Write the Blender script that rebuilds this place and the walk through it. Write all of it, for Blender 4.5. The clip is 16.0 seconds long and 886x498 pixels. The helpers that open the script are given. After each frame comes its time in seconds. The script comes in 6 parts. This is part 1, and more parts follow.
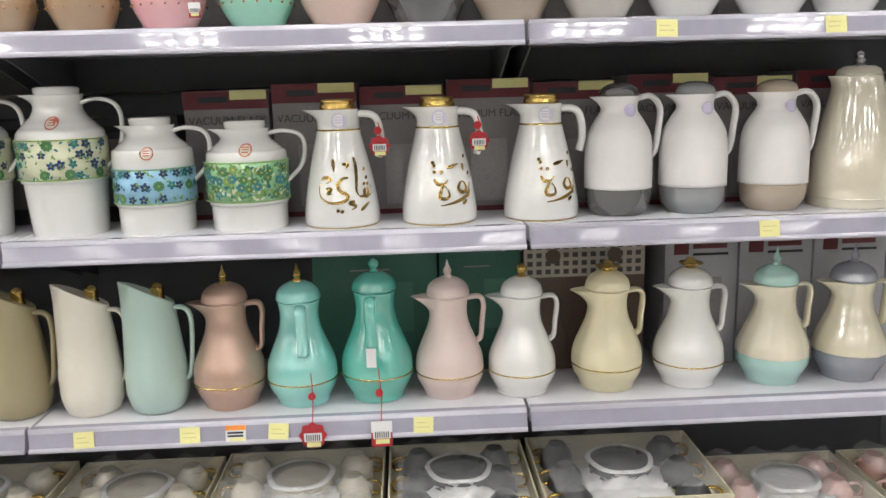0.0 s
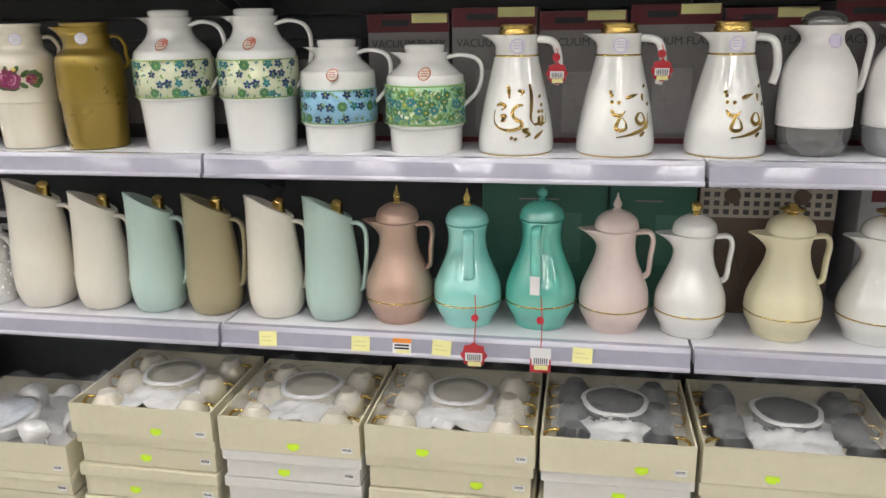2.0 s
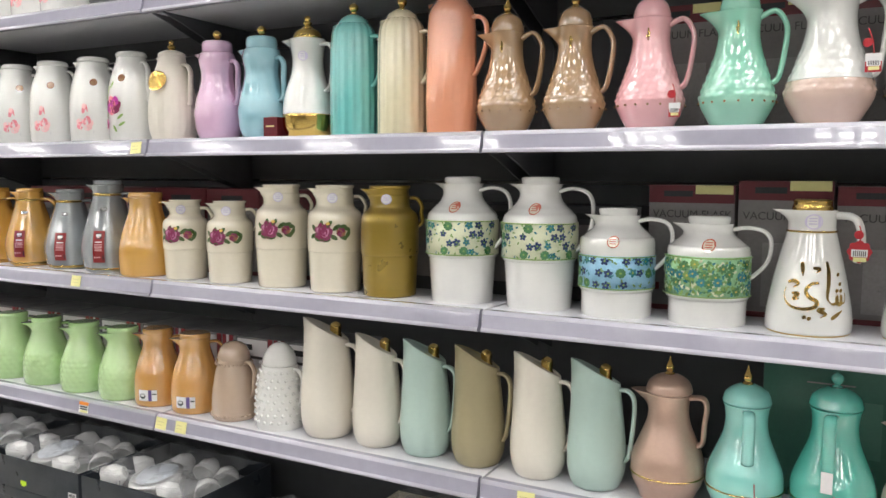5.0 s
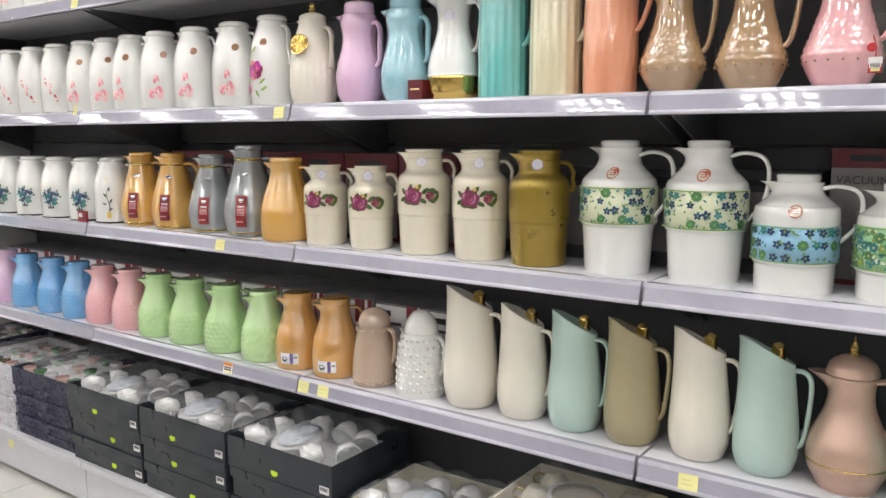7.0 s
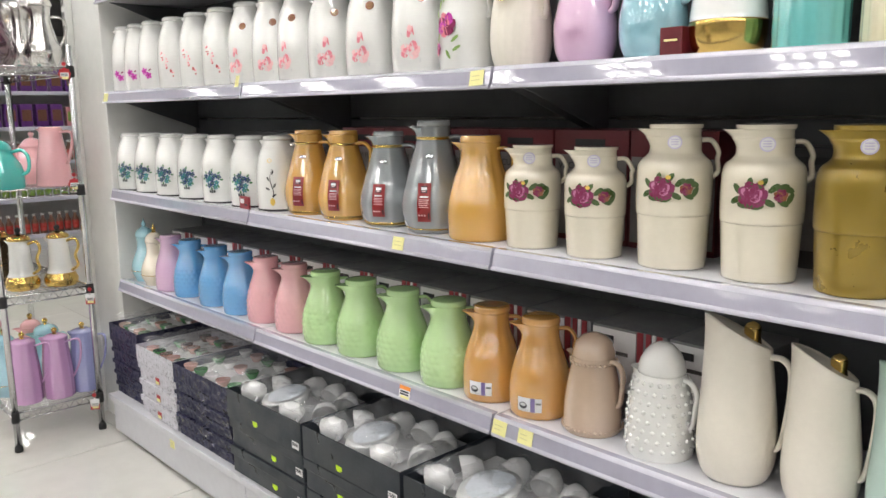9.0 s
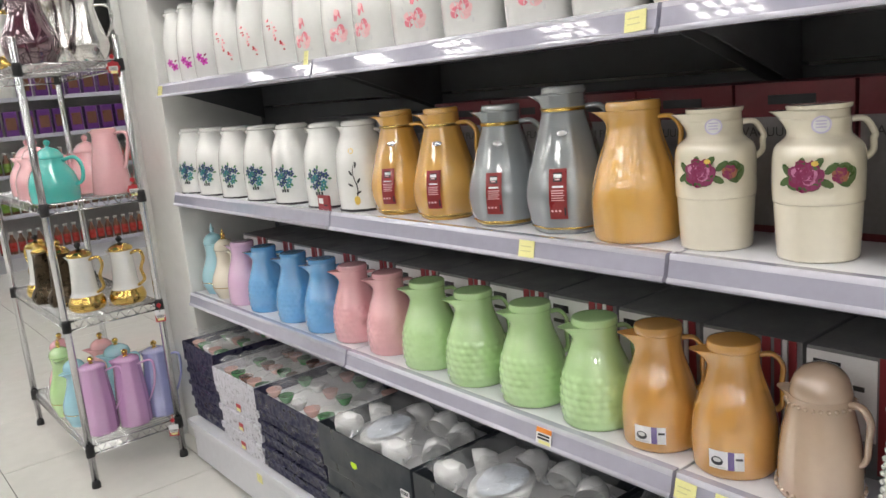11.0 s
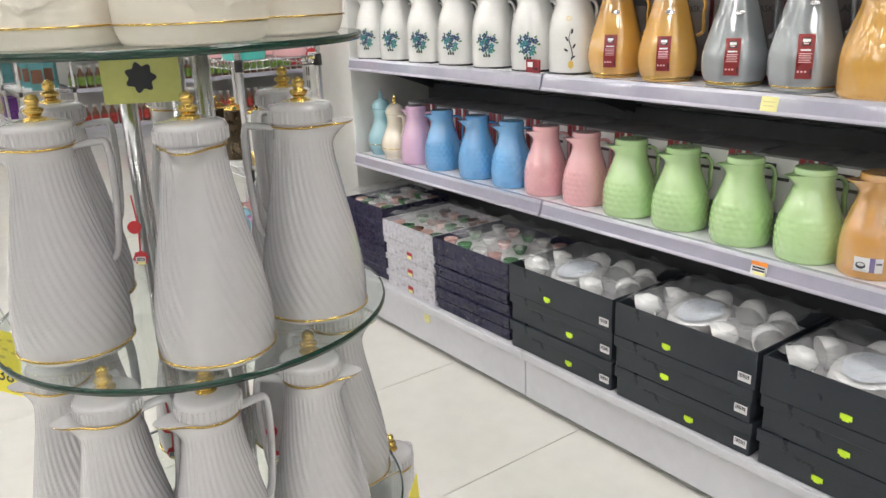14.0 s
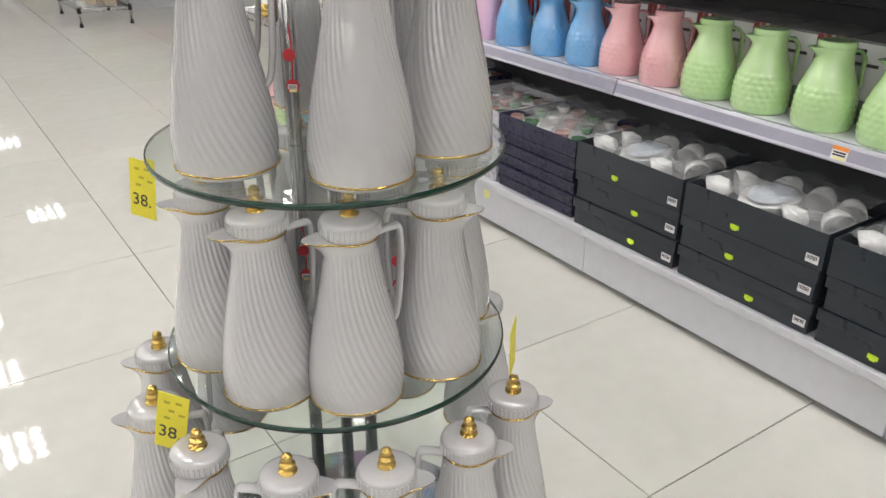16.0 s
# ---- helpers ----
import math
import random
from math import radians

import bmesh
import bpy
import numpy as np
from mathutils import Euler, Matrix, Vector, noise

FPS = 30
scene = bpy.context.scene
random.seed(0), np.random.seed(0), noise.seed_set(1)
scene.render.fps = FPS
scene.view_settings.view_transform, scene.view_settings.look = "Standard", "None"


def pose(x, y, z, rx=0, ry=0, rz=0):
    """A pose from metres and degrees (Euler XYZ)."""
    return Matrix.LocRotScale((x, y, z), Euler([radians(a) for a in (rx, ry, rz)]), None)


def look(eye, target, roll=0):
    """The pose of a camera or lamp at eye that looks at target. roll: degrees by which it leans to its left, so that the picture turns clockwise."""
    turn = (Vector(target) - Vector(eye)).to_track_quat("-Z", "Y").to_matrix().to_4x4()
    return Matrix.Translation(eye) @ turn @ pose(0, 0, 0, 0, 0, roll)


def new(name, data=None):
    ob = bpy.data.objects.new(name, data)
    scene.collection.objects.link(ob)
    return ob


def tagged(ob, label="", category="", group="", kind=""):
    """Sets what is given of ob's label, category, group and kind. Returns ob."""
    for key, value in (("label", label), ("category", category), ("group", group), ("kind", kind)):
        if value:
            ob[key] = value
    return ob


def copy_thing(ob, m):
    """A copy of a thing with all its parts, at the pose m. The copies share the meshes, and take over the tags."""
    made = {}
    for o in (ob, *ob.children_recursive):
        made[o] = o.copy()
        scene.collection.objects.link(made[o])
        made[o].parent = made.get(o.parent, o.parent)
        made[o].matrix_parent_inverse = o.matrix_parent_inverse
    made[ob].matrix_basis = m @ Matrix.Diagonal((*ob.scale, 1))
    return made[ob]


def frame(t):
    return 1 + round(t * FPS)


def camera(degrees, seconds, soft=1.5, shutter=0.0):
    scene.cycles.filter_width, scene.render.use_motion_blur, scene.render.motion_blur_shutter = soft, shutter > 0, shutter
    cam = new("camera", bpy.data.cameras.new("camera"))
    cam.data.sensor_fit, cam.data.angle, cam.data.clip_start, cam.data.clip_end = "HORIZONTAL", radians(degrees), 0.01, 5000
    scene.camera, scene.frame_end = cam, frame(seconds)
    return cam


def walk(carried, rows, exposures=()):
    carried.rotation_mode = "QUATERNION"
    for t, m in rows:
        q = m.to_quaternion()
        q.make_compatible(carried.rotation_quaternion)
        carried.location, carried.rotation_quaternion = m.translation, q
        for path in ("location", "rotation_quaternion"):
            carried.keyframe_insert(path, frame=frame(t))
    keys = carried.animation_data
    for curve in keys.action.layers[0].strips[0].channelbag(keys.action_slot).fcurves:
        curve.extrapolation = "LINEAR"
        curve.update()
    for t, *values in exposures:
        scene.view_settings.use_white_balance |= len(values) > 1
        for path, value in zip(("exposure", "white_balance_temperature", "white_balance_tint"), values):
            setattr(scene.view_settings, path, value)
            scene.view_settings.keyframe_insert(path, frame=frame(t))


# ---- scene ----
cam = camera(58.6, 16.0)
PATH = [
    (0, (-0.229, -1.504, 1.316), (-0.146, 0.455, 0.92), -1.6),
    (0.5, (-0.222, -1.511, 1.313), (-0.262, 0.409, 0.755), -0.5),
    (1, (-0.221, -1.517, 1.298), (-0.302, 0.383, 0.679), -0.7),
    (1.5, (-0.215, -1.52, 1.315), (-0.364, 0.366, 0.666), -1.4),
    (2, (-0.23, -1.512, 1.323), (-0.568, 0.375, 0.754), -1.0),
    (2.5, (-0.24, -1.517, 1.332), (-0.753, 0.365, 0.891), -0.3),
    (3, (-0.251, -1.521, 1.338), (-0.89, 0.348, 1.026), 0.1),
    (3.5, (-0.251, -1.529, 1.348), (-0.965, 0.328, 1.142), -0.2),
    (6, (-0.337, -1.55, 1.343), (-1.394, 0.134, 1.125), 0.6),
    (6.5, (-0.373, -1.559, 1.343), (-1.47, 0.095, 1.101), 0.2),
    (7, (-0.421, -1.542, 1.351), (-1.559, 0.078, 1.069), -0.1),
    (7.5, (-0.499, -1.436, 1.355), (-1.777, 0.076, 1.072), -0.7),
    (8, (-0.582, -1.343, 1.353), (-1.985, 0.058, 1.094), -1.0),
    (8.5, (-0.691, -1.287, 1.331), (-2.146, 0.043, 0.996), -0.4),
    (9, (-0.858, -1.241, 1.349), (-2.286, 0.116, 1.004), -0.7),
    (11.5, (-1.321, -1.025, 1.343), (-2.869, 0.174, 0.938), -5.6),
    (12, (-1.386, -1.136, 1.347), (-2.921, 0.081, 0.947), -5.5),
    (12.5, (-1.458, -1.292, 1.35), (-2.925, 0.006, 0.946), -5.3),
    (13, (-1.415, -1.444, 1.337), (-2.869, -0.135, 0.92), -3.6),
    (13.5, (-1.351, -1.581, 1.291), (-2.839, -0.339, 0.801), -2.4),
    (14, (-1.35, -1.621, 1.289), (-2.878, -0.49, 0.669), -2.0),
    (14.5, (-1.353, -1.698, 1.289), (-2.945, -0.698, 0.605), -2.4),
    (15, (-1.364, -1.761, 1.27), (-2.945, -0.784, 0.533), -0.9),
    (15.5, (-1.364, -1.769, 1.257), (-2.895, -0.763, 0.456), 0.4),
    (16, (-1.367, -1.783, 1.246), (-2.849, -0.758, 0.378), 0.7),
]
walk(cam, [(t, look(eye, target, roll)) for t, eye, target, roll in PATH],
     exposures=[(0, -0.12), (3, -0.14), (7, -0.12), (9, -0.09), (11.5, -0.22), (12.5, -0.20), (13.5, -0.02), (14, -0.03), (15, -0.22), (16, -0.19)])

# ---- light ----
CEIL = 3.0
world = bpy.data.worlds.new("world")
scene.world = world
world.use_nodes = True
world.node_tree.nodes["Background"].inputs[0].default_value = (0.80, 0.88, 1.0, 1)
world.node_tree.nodes["Background"].inputs[1].default_value = 0.05
LAMP_POWER = 25.0


# ---- materials ----
def mat(name, color, rough=0.35, metal=0.0, coat=0.0, var=0.06, scale=14.0, bump=0.0, bscale=60.0, emit=0.0, trans=0.0, alpha=1.0, spec=0.5, ior=1.5, gloss=1.5):
    m = bpy.data.materials.new(name)
    m.use_nodes = True
    nt = m.node_tree
    b = nt.nodes["Principled BSDF"]
    b.inputs["Roughness"].default_value = rough
    b.inputs["Metallic"].default_value = metal
    b.inputs["Coat Weight"].default_value = coat
    b.inputs["Coat Roughness"].default_value = 0.02
    b.inputs["Coat IOR"].default_value = gloss
    b.inputs["IOR"].default_value = ior
    b.inputs["Specular IOR Level"].default_value = spec
    b.inputs["Transmission Weight"].default_value = trans
    b.inputs["Alpha"].default_value = alpha
    c = (*color, 1.0)
    if emit:
        b.inputs["Emission Color"].default_value = c
        b.inputs["Emission Strength"].default_value = emit
    b.inputs["Base Color"].default_value = c
    if var:
        co = nt.nodes.new("ShaderNodeTexCoord")
        n1 = nt.nodes.new("ShaderNodeTexNoise")
        n1.inputs["Scale"].default_value = scale
        n1.inputs["Detail"].default_value = 5
        n2 = nt.nodes.new("ShaderNodeTexNoise")
        n2.inputs["Scale"].default_value = scale * 9
        n2.inputs["Detail"].default_value = 3
        nt.links.new(co.outputs["Object"], n1.inputs["Vector"])
        nt.links.new(co.outputs["Object"], n2.inputs["Vector"])
        mix = nt.nodes.new("ShaderNodeMath")
        mix.operation = "ADD"
        nt.links.new(n1.outputs["Fac"], mix.inputs[0])
        nt.links.new(n2.outputs["Fac"], mix.inputs[1])
        ramp = nt.nodes.new("ShaderNodeMapRange")
        ramp.inputs["From Min"].default_value, ramp.inputs["From Max"].default_value = 0.6, 1.4
        ramp.inputs["To Min"].default_value, ramp.inputs["To Max"].default_value = 1 - var, 1 + var
        nt.links.new(mix.outputs[0], ramp.inputs["Value"])
        mul = nt.nodes.new("ShaderNodeVectorMath")
        mul.operation = "SCALE"
        mul.inputs[0].default_value = color
        nt.links.new(ramp.outputs[0], mul.inputs["Scale"])
        nt.links.new(mul.outputs[0], b.inputs["Base Color"])
        rr = nt.nodes.new("ShaderNodeMapRange")
        rr.inputs["From Min"].default_value, rr.inputs["From Max"].default_value = 0.3, 0.7
        rr.inputs["To Min"].default_value, rr.inputs["To Max"].default_value = max(0.02, rough * (1 - 3 * var)), min(1, rough * (1 + 4 * var))
        nt.links.new(n1.outputs["Fac"], rr.inputs["Value"])
        nt.links.new(rr.outputs[0], b.inputs["Roughness"])
        if bump:
            n3 = nt.nodes.new("ShaderNodeTexNoise")
            n3.inputs["Scale"].default_value = bscale
            n3.inputs["Detail"].default_value = 4
            nt.links.new(co.outputs["Object"], n3.inputs["Vector"])
            bp = nt.nodes.new("ShaderNodeBump")
            bp.inputs["Strength"].default_value = bump
            bp.inputs["Distance"].default_value = 0.002
            nt.links.new(n3.outputs["Fac"], bp.inputs["Height"])
            nt.links.new(bp.outputs[0], b.inputs["Normal"])
    return m


PL = {}


def plastic(key, color, rough=0.10, coat=1.0, var=0.03):
    if key not in PL:
        PL[key] = mat("plastic_" + key, color, rough, coat=coat, var=var, scale=9, gloss=2.1)
    return PL[key]


WHITE = plastic("white", (0.80, 0.80, 0.78))
MATTE_WHITE = plastic("matte_white", (0.82, 0.80, 0.79), 0.42, 0.1)
CREAM = plastic("cream", (0.78, 0.72, 0.58))
IVORY = plastic("ivory", (0.80, 0.75, 0.66), 0.4, 0.15)
GOLD = mat("gold_plate", (0.72, 0.50, 0.16), 0.16, metal=1.0, var=0.08, scale=20)
CHROME = mat("chrome", (0.62, 0.62, 0.63), 0.16, metal=1.0, var=0.06, scale=20)
DARK_METAL = mat("dark_metal_panel", (0.090, 0.094, 0.102), 0.5, var=0.12, scale=3, bump=0.05)
SHELF_GREY = mat("shelf_grey_paint", (0.62, 0.62, 0.66), 0.38, var=0.05, scale=4, bump=0.05)
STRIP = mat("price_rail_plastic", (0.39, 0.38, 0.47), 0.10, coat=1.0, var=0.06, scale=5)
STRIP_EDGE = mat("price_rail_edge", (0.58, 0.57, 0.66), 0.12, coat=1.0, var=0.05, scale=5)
WALL_WHITE = mat("white_painted_board", (0.74, 0.74, 0.72), 0.5, var=0.05, scale=2.5, bump=0.08)
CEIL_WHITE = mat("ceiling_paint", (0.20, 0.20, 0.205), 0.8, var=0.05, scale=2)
BLACK = mat("black_rubber", (0.015, 0.015, 0.016), 0.5, var=0.1)
GROUT = mat("tile_grout", (0.10, 0.095, 0.085), 0.8, var=0.2, scale=30)
TAG_YELLOW = mat("pale_yellow_label", (0.83, 0.79, 0.36), 0.6, var=0.05, scale=40)
TAG_NEON = mat("neon_sticker", (0.60, 0.85, 0.03), 0.55, var=0.05, scale=40)
PAPER = mat("white_paper", (0.80, 0.79, 0.80), 0.6, var=0.04, scale=40)
RED = mat("red_print", (0.45, 0.02, 0.03), 0.4, var=0.1, scale=30)
INK = mat("black_ink", (0.02, 0.02, 0.025), 0.5, var=0.1)
ORANGE_INK = mat("orange_print", (0.85, 0.28, 0.04), 0.5, var=0.05)
LILAC_PAPER = mat("lilac_sticker", (0.60, 0.55, 0.72), 0.35, var=0.08, scale=50)
LAMP = mat("lamp_diffuser", (0.995, 0.975, 0.94), 0.5, var=0, emit=LAMP_POWER)


def tile_mat():
    m = mat("polished_porcelain", (0.70, 0.685, 0.645), 0.035, var=0.05, scale=1.6, spec=0.6)
    nt = m.node_tree
    info = nt.nodes.new("ShaderNodeObjectInfo")
    rng = nt.nodes.new("ShaderNodeMapRange")
    rng.inputs["To Min"].default_value, rng.inputs["To Max"].default_value = 0.96, 1.03
    nt.links.new(info.outputs["Random"], rng.inputs["Value"])
    b = nt.nodes["Principled BSDF"]
    src = b.inputs["Base Color"].links[0].from_socket
    mul = nt.nodes.new("ShaderNodeVectorMath")
    mul.operation = "SCALE"
    nt.links.new(src, mul.inputs[0])
    nt.links.new(rng.outputs[0], mul.inputs["Scale"])
    nt.links.new(mul.outputs[0], b.inputs["Base Color"])
    return m


TILE = tile_mat()


def glass_mat():
    m = bpy.data.materials.new("clear_glass")
    m.use_nodes = True
    b = m.node_tree.nodes["Principled BSDF"]
    b.inputs["Base Color"].default_value = (0.93, 0.985, 0.96, 1)
    b.inputs["Roughness"].default_value = 0.01
    b.inputs["Transmission Weight"].default_value = 1.0
    b.inputs["IOR"].default_value = 1.45
    return m


GLASS = glass_mat()
GLASS_EDGE = mat("green_glass_edge", (0.004, 0.032, 0.02), 0.15, coat=0.2, var=0.08)
FILM = mat("clear_plastic_film", (0.85, 0.86, 0.88), 0.08, var=0.05, alpha=0.20, coat=0.8, bump=0.6, bscale=35)


# ---- mesh helpers ----
def part(name, bm, material, parent=None, label="", smooth=False):
    me = bpy.data.meshes.new(name)
    if smooth:
        for f in bm.faces:
            f.smooth = True
    bm.to_mesh(me)
    bm.free()
    for m in (material if isinstance(material, (list, tuple)) else [material]):
        me.materials.append(m)
    ob = new(name, me)
    if parent:
        ob.parent = parent
    if label:
        ob["label"] = label
    return ob


def thing(name, label, category, group="", kind=""):
    return tagged(new(name), label, category, group, kind)


def box(bm, x0, x1, y0, y1, z0, z1, bevel=0.0, mi=0, m=None):
    vs = [bm.verts.new((x, y, z)) for z in (z0, z1) for y in (y0, y1) for x in (x0, x1)]
    fs = [bm.faces.new([vs[i] for i in f]) for f in ((0, 2, 3, 1), (4, 5, 7, 6), (0, 1, 5, 4), (2, 6, 7, 3), (0, 4, 6, 2), (1, 3, 7, 5))]
    for f in fs:
        f.material_index = mi
    if bevel:
        es = list({e for f in fs for e in f.edges})
        r = bmesh.ops.bevel(bm, geom=es, offset=bevel, segments=2, affect="EDGES", profile=0.6)
        for f in r["faces"]:
            f.material_index = mi
        if m is not None:
            vs = list({v for f in bm.faces for v in f.verts})
    if m is not None:
        bmesh.ops.transform(bm, matrix=m, verts=vs)
    return bm


def boxes(*args, bevel=0.0):
    bm = bmesh.new()
    for a in args:
        box(bm, *a, bevel=bevel)
    return bm


def spline(pts, n):
    """Smooth points through a list of tuples, n per stretch."""
    out = []
    P = [pts[0]] + list(pts) + [pts[-1]]
    for i in range(1, len(P) - 2):
        p0, p1, p2, p3 = (np.array(P[j], float) for j in (i - 1, i, i + 1, i + 2))
        for k in range(n):
            t = k / n
            out.append(0.5 * (2 * p1 + (p2 - p0) * t + (2 * p0 - 5 * p1 + 4 * p2 - p3) * t * t + (3 * p1 - p0 - 3 * p2 + p3) * t ** 3))
    out.append(np.array(pts[-1], float))
    return out


def lathe(bm, prof, seg=32, shape=None, smooth_n=0, z0=0.0, mi=0, cap=True, x0=0.0, y0=0.0):
    """Turn a profile of (z, r). shape(theta, z, r) may return a changed radius."""
    if smooth_n:
        prof = [(p[0], max(p[1], 0.0005)) for p in spline(prof, smooth_n)]
    rings = []
    for z, r in prof:
        ring = []
        for i in range(seg):
            th = 2 * math.pi * i / seg
            q = shape(th, z, r) if shape else r
            ring.append(bm.verts.new((x0 + q * math.cos(th), y0 + q * math.sin(th), z + z0)))
        rings.append(ring)
    for a, b in zip(rings, rings[1:]):
        for i in range(seg):
            f = bm.faces.new((a[i], a[(i + 1) % seg], b[(i + 1) % seg], b[i]))
            f.material_index, f.smooth = mi, True
    if cap:
        for ring, rev in ((rings[0], True), (rings[-1], False)):
            f = bm.faces.new(ring[::-1] if rev else ring)
            f.material_index = mi
    return bm


def tube(bm, pts, rx, rz=None, seg=8, n=5, mi=0, up=(0, 1, 0), smooth=True, taper=1.0):
    """Sweep a flattened round section along points; rx across the bend, rz along up."""
    rz = rz or rx
    P = spline(pts, n) if n > 1 else [np.array(p, float) for p in pts]
    rings = []
    upv = Vector(up)
    for i, p in enumerate(P):
        d = Vector(P[min(i + 1, len(P) - 1)]) - Vector(P[max(i - 1, 0)])
        d.normalize()
        side = d.cross(upv)
        if side.length < 1e-4:
            side = d.cross(Vector((1, 0, 0)))
        side.normalize()
        u2 = side.cross(d).normalized()
        k = 1 + (taper - 1) * i / max(1, len(P) - 1)
        rings.append([bm.verts.new(Vector(p) + side * (rx * k * math.cos(a)) + u2 * (rz * k * math.sin(a))) for a in (2 * math.pi * j / seg for j in range(seg))])
    for a, b in zip(rings, rings[1:]):
        for j in range(seg):
            f = bm.faces.new((a[j], a[(j + 1) % seg], b[(j + 1) % seg], b[j]))
            f.smooth, f.material_index = smooth, mi
    for ring in (rings[0][::-1], rings[-1]):
        bm.faces.new(ring).material_index = mi
    return bm


def radius_at(prof, z):
    for (z0, r0), (z1, r1) in zip(prof, prof[1:]):
        if z0 <= z <= z1 and z1 > z0:
            return r0 + (r1 - r0) * (z - z0) / (z1 - z0)
    return prof[-1][1]


class Wrap:
    """Thin printed shapes laid on a turned body; u runs round it from the angle a0, v is the height."""

    def __init__(self, prof, a0=-90.0, lift=0.0007):
        self.bm, self.prof, self.a0, self.lift = bmesh.new(), [(p[0], p[1]) for p in spline(prof, 6)], radians(a0), lift
        self.n, self.wide = 0, 0.0

    def at(self, u, v, extra=0.0):
        r = radius_at(self.prof, v)
        th = self.a0 + u / max(r, 0.01)
        r += self.lift + extra
        return (r * math.cos(th), r * math.sin(th), v)

    def blob(self, u, v, a, b, rot=0.0, mi=0, seg=8, wob=0.0):
        self.n += 1
        self.wide = max(self.wide, a, b)
        e = 0.000005 * self.n + 0.55 * self.wide ** 2 / max(radius_at(self.prof, v), 0.02)
        c, s = math.cos(radians(rot)), math.sin(radians(rot))
        vs = []
        for i in range(seg):
            t = 2 * math.pi * i / seg
            k = 1 + wob * math.sin(3 * t + self.n)
            x, y = a * k * math.cos(t), b * k * math.sin(t)
            vs.append(self.bm.verts.new(self.at(u + x * c - y * s, v + x * s + y * c, e)))
        f = self.bm.faces.new(vs)
        f.material_index = mi

    def quad(self, u0, u1, v0, v1, mi=0, k=6, lean=0.0):
        self.n += 1
        e = 0.000005 * self.n + 0.55 * self.wide ** 2 / max(radius_at(self.prof, v0), 0.02)
        rows = max(1, int(abs(v1 - v0) / 0.008))
        grid = [[self.bm.verts.new(self.at(u0 + (u1 - u0) * i / k + lean * j / rows, v0 + (v1 - v0) * j / rows, e)) for i in range(k + 1)] for j in range(rows + 1)]
        for lo, hi in zip(grid, grid[1:]):
            for i in range(k):
                self.bm.faces.new((lo[i], lo[i + 1], hi[i + 1], hi[i])).material_index = mi

    def stroke(self, pts, w, mi=0):
        P = spline(pts, 5)
        e = 0.0002
        prev = None
        for i, p in enumerate(P):
            d = P[min(i + 1, len(P) - 1)] - P[max(i - 1, 0)]
            L = math.hypot(*d) or 1
            t = i / (len(P) - 1)
            ww = w * (0.35 + 0.9 * math.sin(math.pi * min(1, 0.12 + t)))
            nx, ny = -d[1] / L * ww, d[0] / L * ww
            cur = (self.bm.verts.new(self.at(p[0] + nx, p[1] + ny, e)), self.bm.verts.new(self.at(p[0] - nx, p[1] - ny, e)))
            if prev:
                self.bm.faces.new((prev[0], prev[1], cur[1], cur[0])).material_index = mi
            prev = cur

    def flower(self, u, v, r, mi, centre, petals=6, seed=0):
        for i in range(petals):
            a = 360 * i / petals + seed * 17
            self.blob(u + 0.6 * r * math.cos(radians(a)), v + 0.6 * r * math.sin(radians(a)), 0.48 * r, 0.36 * r, a, mi, 7)
        self.blob(u, v, 0.26 * r, 0.26 * r, 0, centre, 6)

    def rose(self, u, v, r, dark, mid, pale):
        for k in range(7):
            a = 51.4 * k
            self.blob(u + 0.6 * r * math.cos(radians(a)), v + 0.55 * r * math.sin(radians(a)), 0.5 * r, 0.42 * r, a + 40, (mid, dark, pale)[k % 3], 9, 0.08)
        for k in range(5):
            a = 72 * k + 20
            self.blob(u + 0.28 * r * math.cos(radians(a)), v + 0.28 * r * math.sin(radians(a)), 0.3 * r, 0.22 * r, a + 70, (pale, mid, dark)[k % 3], 8)
        self.blob(u, v, 0.16 * r, 0.14 * r, 0, dark, 7)


# ---- the large structure ----
X_END, X_RIGHT, BACK = -4.12, 1.6, 0.38
FZ = 0.022
TS, TX, TY = 0.605, -2.19, -0.66   # floor tile pitch and a joint crossing


def setting(name, bm, m, label=""):
    return tagged(part(name, bm, m, None, label), label, "", "", "structure")


floor = setting("floor", boxes((-19, 6, -17, 9, FZ - 0.12, FZ - 0.004)), GROUT, "cream polished porcelain tile floor with thin dark joints")
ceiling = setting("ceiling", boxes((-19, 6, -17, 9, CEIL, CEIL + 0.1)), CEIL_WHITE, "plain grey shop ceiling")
setting("wall_south", boxes((-19, 6, -17.2, -17, 0, CEIL)), WALL_WHITE, "plain white shop wall")
setting("wall_north", boxes((-19, 6, 9, 9.2, 0, CEIL)), WALL_WHITE, "plain white shop wall")
setting("wall_east", boxes((6, 6.2, -17.2, 9.2, 0, CEIL)), WALL_WHITE, "plain white shop wall")
setting("wall_west", boxes((-19.2, -19, -17.2, 9.2, 0, CEIL)), WALL_WHITE, "plain white shop wall")
col = setting("column", boxes((-4.53, X_END, 0.004, 0.62, 0, CEIL), bevel=0.004), WALL_WHITE, "white painted boxed-in column beside the shelves")
setting("gondola_back_wall", boxes((X_END, X_RIGHT, BACK + 0.05, BACK + 0.11, 0, CEIL)), WALL_WHITE, "white wall behind the shelves")


